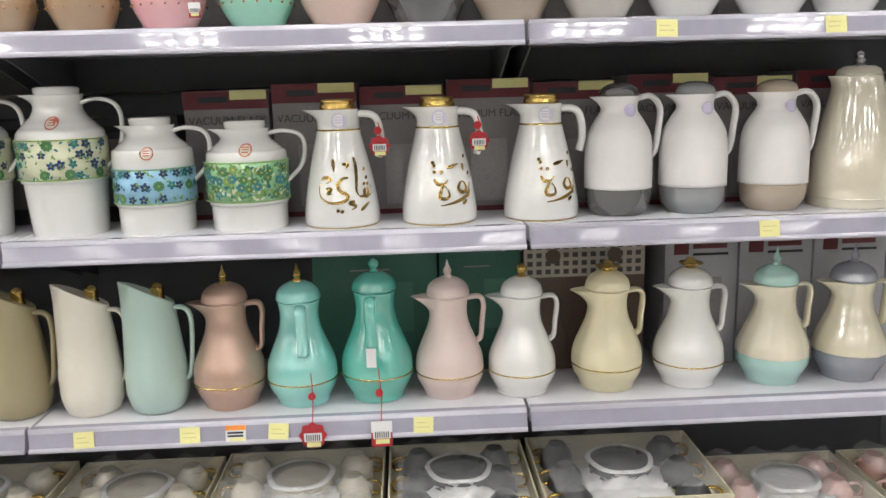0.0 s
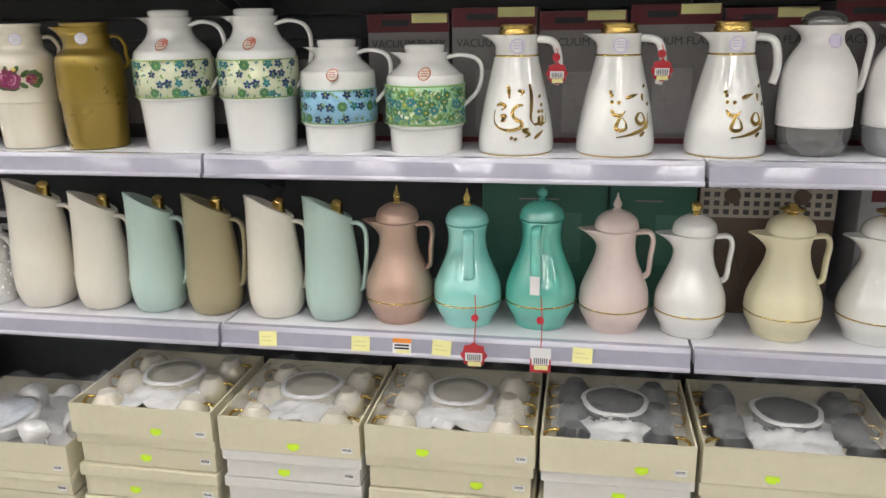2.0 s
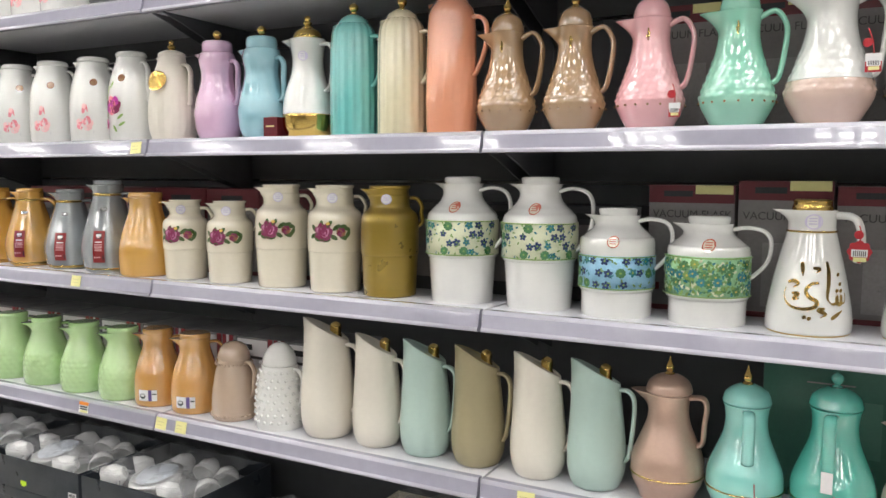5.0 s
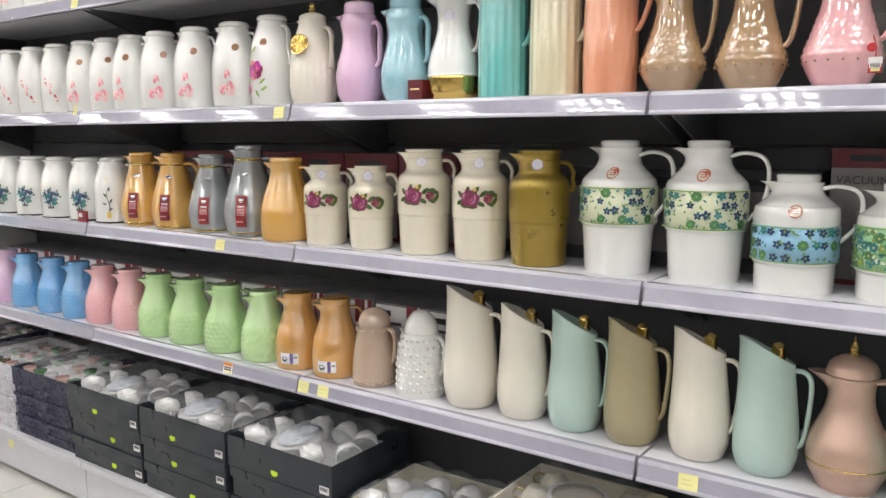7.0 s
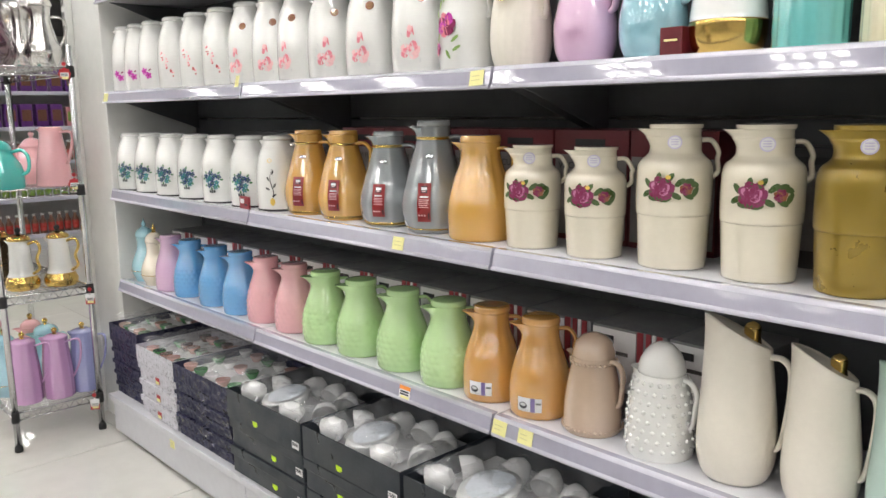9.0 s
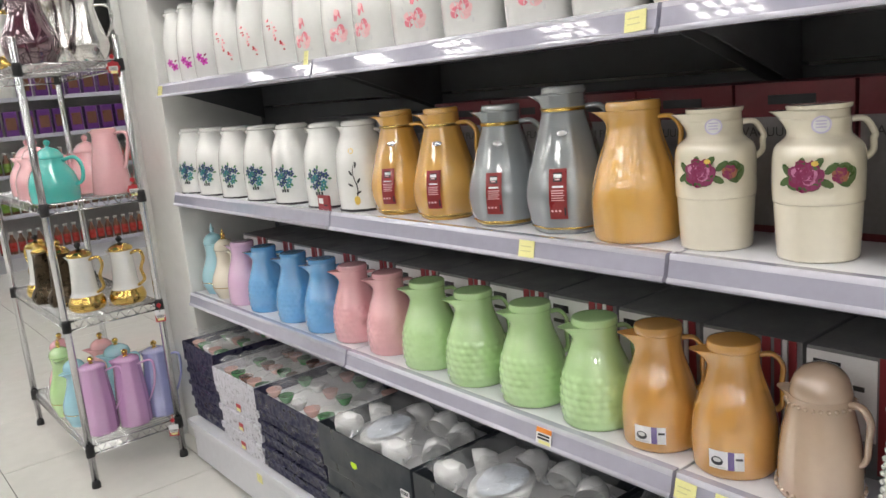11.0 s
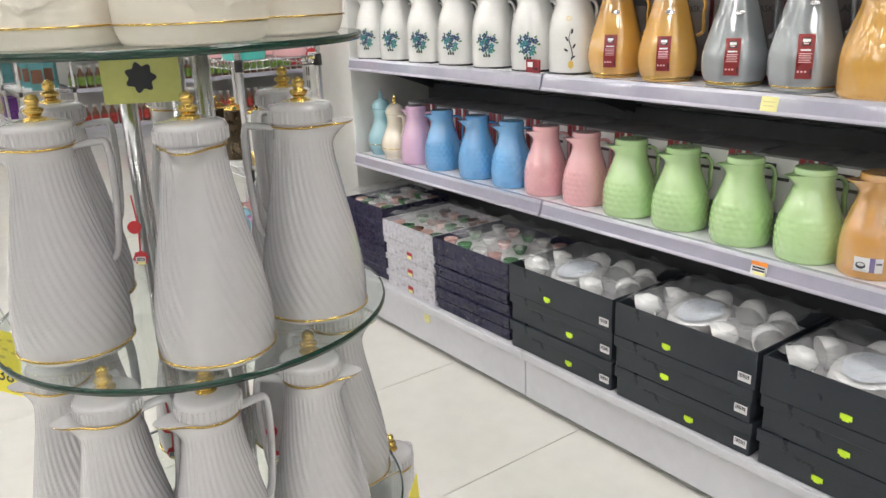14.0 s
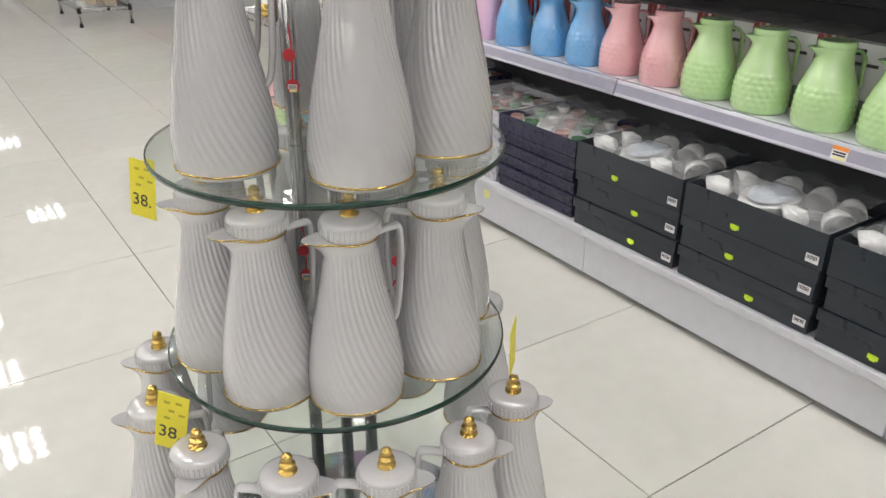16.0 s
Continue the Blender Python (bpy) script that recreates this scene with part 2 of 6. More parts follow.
def slotted_upright(x, y, z1):
    bm = boxes((x - 0.02, x + 0.02, y - 0.03, y, 0, z1), bevel=0.002)
    o = thing("slotted_upright", "white slotted steel upright fixed on the panel wall", "upright")
    part("post", bm, WALL_WHITE, o)
    z, slot = 0.2, None
    while z < z1 - 0.1:
        for dx in (-0.009, 0.009):
            if slot is None:
                slot = part("slot", boxes((-0.0035, 0.0035, -0.001, 0.001, 0, 0.034)), BLACK, o)
                q = slot
            else:
                q = new("slot", slot.data)
                q.parent = o
            q.matrix_basis = pose(x + dx, y - 0.0305, z)
        z += 0.055


slotted_upright(-4.42, 0.003, 2.6)


# ---- gondola bays ----
SHELF_Z = {"low": 0.674, "mid": 1.051, "top": 1.435, "high": 1.815}
JOINTS = [X_END + 0.015, -3.022, -2.0, -1.0, 0.0, 1.0, X_RIGHT]


def price_rail_profile(bm, x0, x1, z):
    """A sloping price rail with a rolled lip, along x, its top at z."""
    sec = [(0.012, 0.004), (-0.003, 0.004), (-0.007, 0.001), (-0.0085, -0.005), (-0.0148, -0.033), (-0.019, -0.036), (-0.0185, -0.042), (-0.006, -0.043), (0.012, -0.040)]
    a = [bm.verts.new((x0, y, z + h)) for y, h in sec]
    b = [bm.verts.new((x1, y, z + h)) for y, h in sec]
    n = len(sec)
    for i in range(n):
        f = bm.faces.new((a[i], b[i], b[(i + 1) % n], a[(i + 1) % n]))
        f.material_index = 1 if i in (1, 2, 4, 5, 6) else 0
        f.smooth = i in (1, 2, 4, 5)
    bm.faces.new(a[::-1])
    bm.faces.new(b)
    return bm


def shelf(x0, x1, z, name):
    o = thing("metal_shelf", "light grey metal gondola shelf with a lilac-grey price rail", "shelf", "gondola shelves")
    g = 0.003
    part("board", boxes((x0 + g, x1 - g, 0.004, BACK, z - 0.030, z)), SHELF_GREY, o)
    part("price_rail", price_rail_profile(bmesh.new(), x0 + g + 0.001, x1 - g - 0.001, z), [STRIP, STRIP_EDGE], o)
    for x in (x0 + 0.02, x1 - 0.02):
        bm = bmesh.new()
        pts = [(0.03, -0.031), (BACK, -0.031), (BACK, -0.15), (BACK - 0.05, -0.13), (0.10, -0.05)]
        for dx in (-0.002, 0.002):
            bm.faces.new([bm.verts.new((x + dx, y, z + h)) for y, h in (pts if dx < 0 else pts[::-1])])
        vs = list(bm.verts)
        for i in range(5):
            bm.faces.new((vs[i], vs[(i + 1) % 5], vs[9 - (i + 1) % 5], vs[9 - i]))
        part("bracket", bm, DARK_METAL, o)


for x0, x1 in zip(JOINTS, JOINTS[1:]):
    for nm in ("low", "mid", "top", "high"):
        shelf(x0, x1, SHELF_Z[nm], nm)
    b = thing("gondola_bay", "dark grey metal back panels and light grey plinth of the shelving", "shelving", "gondola bays")
    for k in range(6):
        z0 = 0.13 + k * 0.40
        part("back_panel", boxes((x0 + 0.012, x1 - 0.012, BACK + 0.002, BACK + 0.014, z0, z0 + 0.394), bevel=0.002), DARK_METAL, b)
    bm = boxes((x0 - 0.012, x0 + 0.012, BACK + 0.001, BACK + 0.045, 0, 2.55))
    part("upright", bm, DARK_METAL, b)
    bm = boxes((x0 + 0.002, x1 - 0.002, -0.075, -0.055, 0.045, 0.180), (x0 + 0.002, x1 - 0.002, -0.092, BACK, 0.180, 0.205), bevel=0.003)
    part("plinth", bm, SHELF_GREY, b, "light grey plinth and base deck")


def price_label(x, z, w=0.040, h=0.032, tilt=0.0, kind="yellow", y=-0.0135, lean=-12.5):
    o = thing("price_label", "pale yellow paper price label on the price rail" if kind == "yellow" else "white price label with a red header on the price rail", "price label", "shelf price labels")
    o.matrix_basis = pose(x, y, z - 0.019, lean, tilt, 0)
    part("card", boxes((-w / 2, w / 2, -0.0012, 0, -h / 2, h / 2)), TAG_YELLOW if kind == "yellow" else PAPER, o)
    bm = bmesh.new()
    if kind == "yellow":
        random.seed(int(abs(x) * 1000))
        for r in range(2):
            box(bm, -w * 0.36, w * (0.1 + 0.25 * random.random()), -0.0016, -0.0011, h * (0.12 - 0.28 * r), h * (0.17 - 0.28 * r))
        part("print_mark", bm, mat("faded_print", (0.62, 0.58, 0.30), 0.6) if "faded_print" not in bpy.data.materials else bpy.data.materials["faded_print"], o)
    else:
        part("header", boxes((-w / 2, w / 2, -0.0018, -0.0011, h * 0.2, h / 2)), ORANGE_INK, o)
        for r in range(2):
            box(bm, -w * 0.4, w * 0.38, -0.0016, -0.0011, -h * (0.02 + 0.2 * r), h * (0.1 - 0.2 * r))
        part("print_mark", bm, INK, o)
        part("price_band", boxes((-w * 0.3, w * 0.45, -0.0018, -0.0011, -h * 0.48, -h * 0.27)), TAG_YELLOW, o)


for x, s, k, tl in ((-0.215, "low", "yellow", 2), (-0.505, "low", "yellow", 4), (-0.59, "low", "red", 0), (-0.68, "low", "yellow", 0), (-0.888, "low", "yellow", -2),
                    (-1.90, "low", "yellow", 0), (-1.975, "low", "yellow", 2), (-2.295, "low", "red", 0), (0.475, "mid", "yellow", 0), (-2.308, "mid", "yellow", 0),
                    (-2.04, "top", "yellow", -3), (-4.07, "top", "yellow", 0), (0.26, "top", "yellow", 2), (0.58, "top", "yellow", 0), (0.72, "top", "yellow", 0), (-3.0, "high", "yellow", 0)):
    price_label(x, SHELF_Z[s], tilt=tl, kind=k)
price_label(-3.05, SHELF_Z["top"] + 0.028, 0.02, 0.034, 0, "yellow", -0.0075)
price_label(-3.55, 0.165, 0.036, 0.03, 0, "yellow", -0.0755, 0)


# ---- ceiling lights ----
def ceiling_light():
    o = thing("ceiling_light", "square white louvred ceiling light with glowing cells", "ceiling light", "ceiling lights")
    bm = bmesh.new()
    bm.faces.new([bm.verts.new((x, y, -0.012)) for x, y in ((-0.22, -0.22), (-0.22, 0.22), (0.22, 0.22), (0.22, -0.22))])
    part("diffuser", bm, LAMP, o, "glowing diffuser")
    bm = bmesh.new()
    for i in range(5):
        c_ = -0.22 + i * 0.11
        w = 0.014 if i in (0, 4) else 0.024
        box(bm, c_ - w, c_ + w, -0.234, 0.234, -0.0170, -0.0005 if i in (0, 4) else -0.013)
        box(bm, -0.234, 0.234, c_ - w, c_ + w, -0.0166, -0.0005 if i in (0, 4) else -0.0135)
    part("louvre", bm, WALL_WHITE, o, "white louvre grid")
    return o


LIGHTS = [(-7.34 + 1.17 * k, -1.75 - 1.15 * j) for k in range(-9, 11) for j in range(9)]
# Row by the shelves; the half-pitch lamps are added fill for the floor.
LIGHTS += [(x, -0.65) for x in (-15.8, -12.3, -7.0, -5.83, -4.66, -4.08, -3.49, -2.90, -2.32, -1.73, -1.15, -0.56, 0.02, 0.60, 1.19)]
# Unseen lamps; the grid of nine is added to brighten the far shelving.
LIGHTS += [(-12.0, 1.5), (-12.0, 4.5)] + [(x, y) for x in (-8.2, -7.03, -5.86) for y in (0.5, 1.65, 2.8)]
proto = None
for x, y in LIGHTS:
    if proto is None:
        proto = ceiling_light()
        proto.matrix_basis = pose(x, y, CEIL)
    else:
        copy_thing(proto, pose(x, y, CEIL))


# ---- vacuum flasks ----
def beak(len_, z0, z1, power=10.0, drop=0.0, base=None):
    """A pouring lip drawn out of the body's rim towards -x between z0 and z1."""
    def shape(th, z, r):
        q = base(th, z, r) if base else r
        if z > z0:
            k = min(1.0, (z - z0) / (z1 - z0))
            c = max(0.0, -math.cos(th))
            q += len_ * k * k * c ** power
        return q
    return shape


def ribs(n, depth, twist=0.0, z0=0.0, z1=9.0):
    def shape(th, z, r):
        if z0 <= z <= z1:
            return r * (1 + depth * math.cos(n * th + twist * z))
        return r
    return shape


def folds(n, depth, z0, z1):
    """Soft upright folds that fade out towards z0 and z1."""
    def shape(th, z, r):
        t = min(1.0, max(0.0, (z - z0) / (z1 - z0)))
        return r * (1 - depth * math.sin(math.pi * t) * (0.5 + 0.5 * math.cos(n * th)) ** 3)
    return shape


def octagon(n=8, amount=1.0):
    def shape(th, z, r):
        a = (th + math.pi / n) % (2 * math.pi / n) - math.pi / n
        return r * (1 + amount * (math.cos(math.pi / n) / math.cos(a) - 1))
    return shape


def dimple(rows, n, depth, z0, z1):
    def shape(th, z, r):
        if z0 <= z <= z1:
            v = (z - z0) / (z1 - z0) * rows
            return r * (1 + depth * abs(math.sin(math.pi * v)) * abs(math.cos(n * th / 2 + (int(v) % 2) * math.pi / 2)))
        return r
    return shape


FINIALS = {
    "ball": [(0, 0.006), (0.004, 0.010), (0.007, 0.005), (0.012, 0.009), (0.019, 0.012), (0.026, 0.009), (0.031, 0.0008)],
    "spire": [(0, 0.009), (0.004, 0.011), (0.008, 0.006), (0.014, 0.009), (0.020, 0.008), (0.028, 0.004), (0.040, 0.0008)],
    "crown": [(0, 0.012), (0.004, 0.010), (0.006, 0.010), (0.011, 0.024), (0.014, 0.025), (0.016, 0.012), (0.022, 0.010), (0.025, 0.0008)],
    "stack": [(0, 0.013), (0.005, 0.013), (0.007, 0.007), (0.012, 0.011), (0.016, 0.011), (0.018, 0.006), (0.023, 0.008), (0.029, 0.007), (0.033, 0.0008)],
}


def jug(name, label, prof, body, lid=None, lid_mat=None, finial=None, fin_mat=None, shape=None, spout=None, handle=None, handle_mat=None,
        base=None, base_mat=None, rings=(), ring_mat=None, seg=40, smooth_n=6, group="", collar=None, foot=None):
    """A vacuum flask that stands on its origin, its lip towards -x. prof: (z, r) of the body; base: height of a lower part of another colour."""
    o = thing(name, label, "flask", group)
    z1 = prof[-1][0]
    if spout:
        shape = beak(spout[0], z1 - spout[1], z1, spout[2] if len(spout) > 2 else 12.0, base=shape)
    full = [(float(p[0]), max(float(p[1]), 0.001)) for p in spline(prof, smooth_n)]
    if base:
        low = [p for p in full if p[0] < base] + [(base, radius_at(full, base))]
        part("base", lathe(bmesh.new(), low, seg, shape), base_mat, o, "lower part in another colour")
        full2 = [(base, radius_at(full, base) * 1.012)] + [p for p in full if p[0] > base]
        part("body", lathe(bmesh.new(), full2, seg, shape), body, o)
    else:
        part("body", lathe(bmesh.new(), full, seg, shape), body, o)
    for z, h in rings:
        r = radius_at(full, z)
        part("ring", lathe(bmesh.new(), [(z - h / 2, r * 0.99), (z - h / 2, r + 0.0016), (z + h / 2, radius_at(full, z + h / 2) + 0.0016), (z + h / 2, r * 0.99)], seg, shape, cap=False), ring_mat or GOLD, o)
    if foot:
        part("foot", lathe(bmesh.new(), [(0, foot[0]), (0.004, foot[0] + 0.001), (foot[1], foot[0] - 0.002)], seg), foot[2], o)
    zt = z1
    if lid:
        lp = [(z1 + p[0], p[1]) for p in lid]
        part("lid", lathe(bmesh.new(), lp, 32, smooth_n=3), lid_mat or body, o)
        zt = lp[-1][0]
    if finial:
        part("finial", lathe(bmesh.new(), [(zt - 0.003 + p[0], p[1]) for p in FINIALS[finial]], 16, smooth_n=2), fin_mat or GOLD, o, "lid knob")
    if handle:
        pts, rx, rz = handle
        part("handle", tube(bmesh.new(), pts, rx, rz, 10, 6), handle_mat or body, o)
    return o


def ear(r_top, z_top, out, z_low, r_low, rise=0.0):
    """A handle's path on the +x side."""
    return [(r_top - 0.006, 0, z_top), (r_top + out * 0.55, 0, z_top + rise), (r_top + out, 0, z_top - 0.02 + rise * 0.3), (r_top + out * 0.96, 0, (z_top + z_low) / 2), (r_low + 0.008, 0, z_low + 0.012), (r_low - 0.006, 0, z_low)]


def swan(r_top, z_top, out, z_low, r_low):
    """A square-shouldered handle."""
    return [(r_top - 0.006, 0, z_top), (r_top + out * 0.7, 0, z_top + 0.003), (r_top + out, 0, z_top - 0.014), (r_top + out * 0.9, 0, z_top - 0.05), (r_low + 0.006, 0, z_low + 0.01), (r_low - 0.006, 0, z_low)]


def round_sticker(o, prof, u, v, r, rim, face=PAPER, a0=-90.0):
    w = Wrap(prof, a0, 0.001)
    w.blob(u, v, r, r, 0, 0, 18)
    w.blob(u, v, r * 0.82, r * 0.82, 0, 1, 18)
    for k in range(3):
        w.quad(u - r * 0.55, u + r * 0.5, v + r * (0.35 - 0.35 * k), v + r * (0.5 - 0.35 * k), 0)
    part("round_sticker", w.bm, [rim, face], o, "small round printed sticker")


def scaled(prof, H, R):
    m = max(p[0] for p in prof)
    q = max(p[1] for p in prof)
    return [(p[0] / m * H, p[1] / q * R) for p in prof]


PROTO = {}


def place(key, build, x, y, z, rz=0.0, s=1.0):
    """Build a kind once, then copy it."""
    m = pose(x, y, z, 0, 0, rz)
    if key not in PROTO:
        PROTO[key] = build()
        PROTO[key].matrix_basis = m
        return PROTO[key]
    return copy_thing(PROTO[key], m)


# pear-shaped pitchers of the low shelf
PEAR = [(0, 0.74), (0.025, 0.76), (0.06, 0.80), (0.18, 0.97), (0.30, 1.0), (0.42, 0.95), (0.58, 0.76), (0.72, 0.60), (0.86, 0.545), (1.0, 0.60)]
DOME = [(0.0, 0.043), (0.004, 0.047), (0.010, 0.046), (0.022, 0.042), (0.033, 0.030), (0.040, 0.014)]


def pear(label, color, H=0.22, R0=0.067, finial="ball", fin=GOLD, lidc=None, shape=None, base=None, base_mat=None, ring=True, hrot=True, tag=None, foot=None):
    R = R0 * 1.085
    p = scaled(PEAR, H, R)
    k = R / 0.067
    lid = [(a, b * 0.90 * k) for a, b in DOME]
    o = jug("vacuum_flask", label, p, color, lid, lidc or color, finial, fin, shape, spout=(0.036, 0.042, 14), base=base, base_mat=base_mat,
            handle=(swan(0.038 * k, H * 0.965, 0.034, H * 0.52, R * 0.86), 0.0055, 0.012), handle_mat=color,
            rings=((H * 0.245, 0.0022),) if ring else (), group="pear-shaped flasks on the low shelf", foot=foot)
    return o


def hang_tag(o, p0, p1, size=0.034, style="flower"):
    """A paper price tag that hangs on a red string."""
    part("string", tube(bmesh.new(), [p0, ((p0[0] + p1[0]) / 2 + 0.003, (p0[1] + p1[1]) / 2 - 0.002, (p0[2] + p1[2]) / 2), p1], 0.0011, seg=5, n=4), RED, o, "red hanging string")
    x, y, z = p1
    bm = bmesh.new()
    if style == "flower":
        vs = []
        for i in range(32):
            a = 2 * math.pi * i / 32
            q = size * 0.62 * (1 + 0.09 * math.cos(8 * a))
            vs.append((x + q * math.cos(a), z - size * 0.55 + q * math.sin(a)))
        for yy, rev in ((y - 0.001, False), (y + 0.0006, True)):
            ring = [bm.verts.new((a, yy, b)) for a, b in vs]
            bm.faces.new(ring[::-1] if rev else ring)
    else:
        box(bm, x - size * 0.5, x + size * 0.5, y - 0.001, y + 0.0006, z - size * 1.25, z)
    part("price_tag", bm, RED if style == "flower" else PAPER, o, "paper price tag")
    if style != "flower":
        part("tag_footer", boxes((x - size * 0.5, x + size * 0.5, y - 0.0018, y - 0.0011, z - size * 1.25, z - size * 0.55)), RED, o)
    part("tag_panel", boxes((x - size * 0.42, x + size * 0.42, y - 0.0024, y - 0.0019, z - size * 0.85, z - size * 0.42)), PAPER, o)
    part("tag_price", boxes((x - size * 0.30, x + size * 0.36, y - 0.0026, y - 0.0019, z - size * 1.12, z - size * 0.88)), TAG_YELLOW, o)
    bm = bmesh.new()
    for i in range(7):
        box(bm, x - size * 0.32 + i * size * 0.1, x - size * 0.32 + i * size * 0.1 + size * 0.05, y - 0.0029, y - 0.0023, z - size * 0.8, z - size * 0.5)
    tagged(part("barcode", bm, INK, o), kind="stuff")
    bm = lathe(bmesh.new(), [(-0.002, 0.008), (0.002, 0.008)], 14)
    bmesh.ops.transform(bm, matrix=pose(p0[0], p0[1] - 0.004, (p0[2] * 0.45 + z * 0.55), 90), verts=bm.verts)
    part("seal", bm, RED, o, "round red seal")


LZ, MZ, TZ = SHELF_Z["low"], SHELF_Z["mid"], SHELF_Z["top"]
C = {"mint": (0.42, 0.68, 0.62), "teal": (0.10, 0.52, 0.42), "aqua": (0.26, 0.68, 0.62), "rose_gold": (0.42, 0.25, 0.19), "blush": (0.74, 0.60, 0.56), "khaki": (0.36, 0.31, 0.18), "pale_yellow": (0.74, 0.68, 0.47),
     "sage": (0.47, 0.62, 0.57), "slate": (0.27, 0.28, 0.33), "orange": (0.61, 0.31, 0.075), "amber": (0.66, 0.36, 0.07), "green": (0.48, 0.72, 0.33), "pink": (0.82, 0.42, 0.45), "blue": (0.11, 0.38, 0.74), "lilac": (0.72, 0.46, 0.66),
     "sky": (0.32, 0.60, 0.70), "beige": (0.52, 0.38, 0.28), "grey": (0.24, 0.25, 0.26), "dark_grey": (0.075, 0.075, 0.07), "olive_gold": (0.30, 0.21, 0.025), "coral": (0.80, 0.34, 0.20), "turquoise": (0.16, 0.52, 0.50), "brown": (0.40, 0.25, 0.13),
     "seafoam": (0.28, 0.66, 0.50), "taupe": (0.42, 0.33, 0.24)}
c = {k: plastic(k, v) for k, v in C.items()}
m_sat = {k: plastic("satin_" + k, C[k], 0.38, 0.2) for k in ("sage", "khaki", "blush", "rose_gold", "pale_yellow", "slate")}

o = pear("cream ribbed flask with slate blue base and lid", plastic("warm_cream", (0.76, 0.70, 0.54)), 0.215, 0.07, "spire", c["slate"], c["slate"], ribs(26, 0.016, 14, 0.05, 0.22), 0.062, c["slate"], ring=False)
o.matrix_basis = pose(0.727, 0.115, LZ)
o = pear("cream ribbed flask with mint base and lid", PL["warm_cream"], 0.215, 0.07, "spire", c["mint"], c["mint"], ribs(26, 0.016, 14, 0.05, 0.22), 0.062, c["mint"], ring=False)
o.matrix_basis = pose(0.556, 0.115, LZ)
pear("glossy white pitcher flask with a gold crown knob", WHITE, 0.215, 0.07, "crown", foot=(0.057, 0.010, WHITE)).matrix_basis = pose(0.37, 0.12, LZ)
pear("pale yellow ribbed pitcher flask with a gold crown knob", m_sat["pale_yellow"], 0.215, 0.07, "crown", shape=ribs(30, 0.012, 0, 0.05, 0.2), foot=(0.057, 0.010, m_sat["pale_yellow"])).matrix_basis = pose(0.19, 0.12, LZ)
pear("white pitcher flask with a ribbed foot and gold line", WHITE, 0.212, 0.067, "ball", shape=ribs(40, 0.012, 0, 0.01, 0.05), foot=(0.056, 0.010, WHITE)).matrix_basis = pose(0.003, 0.11, LZ)
pear("blush pink pitcher flask with a pointed lid", m_sat["blush"], 0.215, 0.067, "spire", m_sat["blush"]).matrix_basis = pose(-0.153, 0.115, LZ)
o = pear("teal green flask with its handle to the front", c["teal"], 0.232, 0.071, "ball", c["teal"])
o.matrix_basis = pose(-0.308, 0.12, LZ, 0, 0, -96)
part("barcode_sticker", boxes((0.080, 0.082, -0.010, 0.010, 0.088, 0.128)), PAPER, o)
o = pear("aqua flask with its handle to the front", c["aqua"], 0.22, 0.069, "spire", GOLD)
o.matrix_basis = pose(-0.467, 0.11, LZ, 0, 0, -80)
for x, z, st, lab in ((-0.303, 0.088, "card", "white and red paper price tag on a red string"), (-0.440, 0.085, "flower", "red flower-shaped price tag on a red string")):
    o = thing("hanging_tag", lab, "price tag", "hanging tags on the low shelf")
    o.matrix_basis = pose(x, 0, LZ)
    hang_tag(o, (0.0, 0.030, z), (0.004, -0.022, -0.004), 0.042, st)
pear("rose gold metallic pitcher flask with a gold pointed knob", mat("rose_gold_paint", (0.56, 0.38, 0.30), 0.32, metal=0.45, coat=0.4, var=0.05), 0.222, 0.069, "spire", GOLD).matrix_basis = pose(-0.62, 0.11, LZ)


def slant(label, color):
    """A tall pitcher whose top is cut on a slant, with a gold ball stopper."""
    o = thing("vacuum_flask", label, "flask", "slanted-top pitchers")
    prof = [(0, 0.046), (0.006, 0.053), (0.03, 0.061), (0.06, 0.0635), (0.10, 0.062), (0.17, 0.055), (0.215, 0.050), (0.235, 0.0485)]
    full = spline(prof, 4)
    bm = bmesh.new()
    rings = []
    seg = 36
    for z, r in full:
        ring = []
        for i in range(seg):
            th = 2 * math.pi * i / seg
            k = max(0.0, (z - 0.10) / 0.135)
            zz = z + k * (0.016 - 0.023 * math.cos(th) - 0.013 * math.sin(th))
            q = r + 0.012 * k * k * max(0, -math.cos(th)) ** 6
            ring.append(bm.verts.new((q * math.cos(th), q * math.sin(th), zz)))
        rings.append(ring)
    inner = [bm.verts.new(Vector((v.co.x * 0.93, v.co.y * 0.93, v.co.z))) for v in rings[-1]]
    deep = [bm.verts.new(Vector((v.co.x * 0.93, v.co.y * 0.93, v.co.z - 0.003))) for v in rings[-1]]
    for a, b in zip(rings + [inner], (rings + [inner])[1:] + [deep]):
        for i in range(seg):
            bm.faces.new((a[i], a[(i + 1) % seg], b[(i + 1) % seg], b[i])).smooth = True
    bm.faces.new(rings[0][::-1])
    bm.faces.new(deep)
    part("body", bm, color, o)
    part("stopper", lathe(bmesh.new(), [(0.226, 0.016), (0.238, 0.013), (0.246, 0.013), (0.254, 0.0135), (0.262, 0.010), (0.266, 0.001)], 20, smooth_n=2, x0=0.012, y0=0.016), GOLD, o, "gold ball stopper")
    part("handle", tube(bmesh.new(), ear(0.05, 0.215, 0.030, 0.06, 0.062), 0.005, 0.008, 8, 5), color, o)
    return o


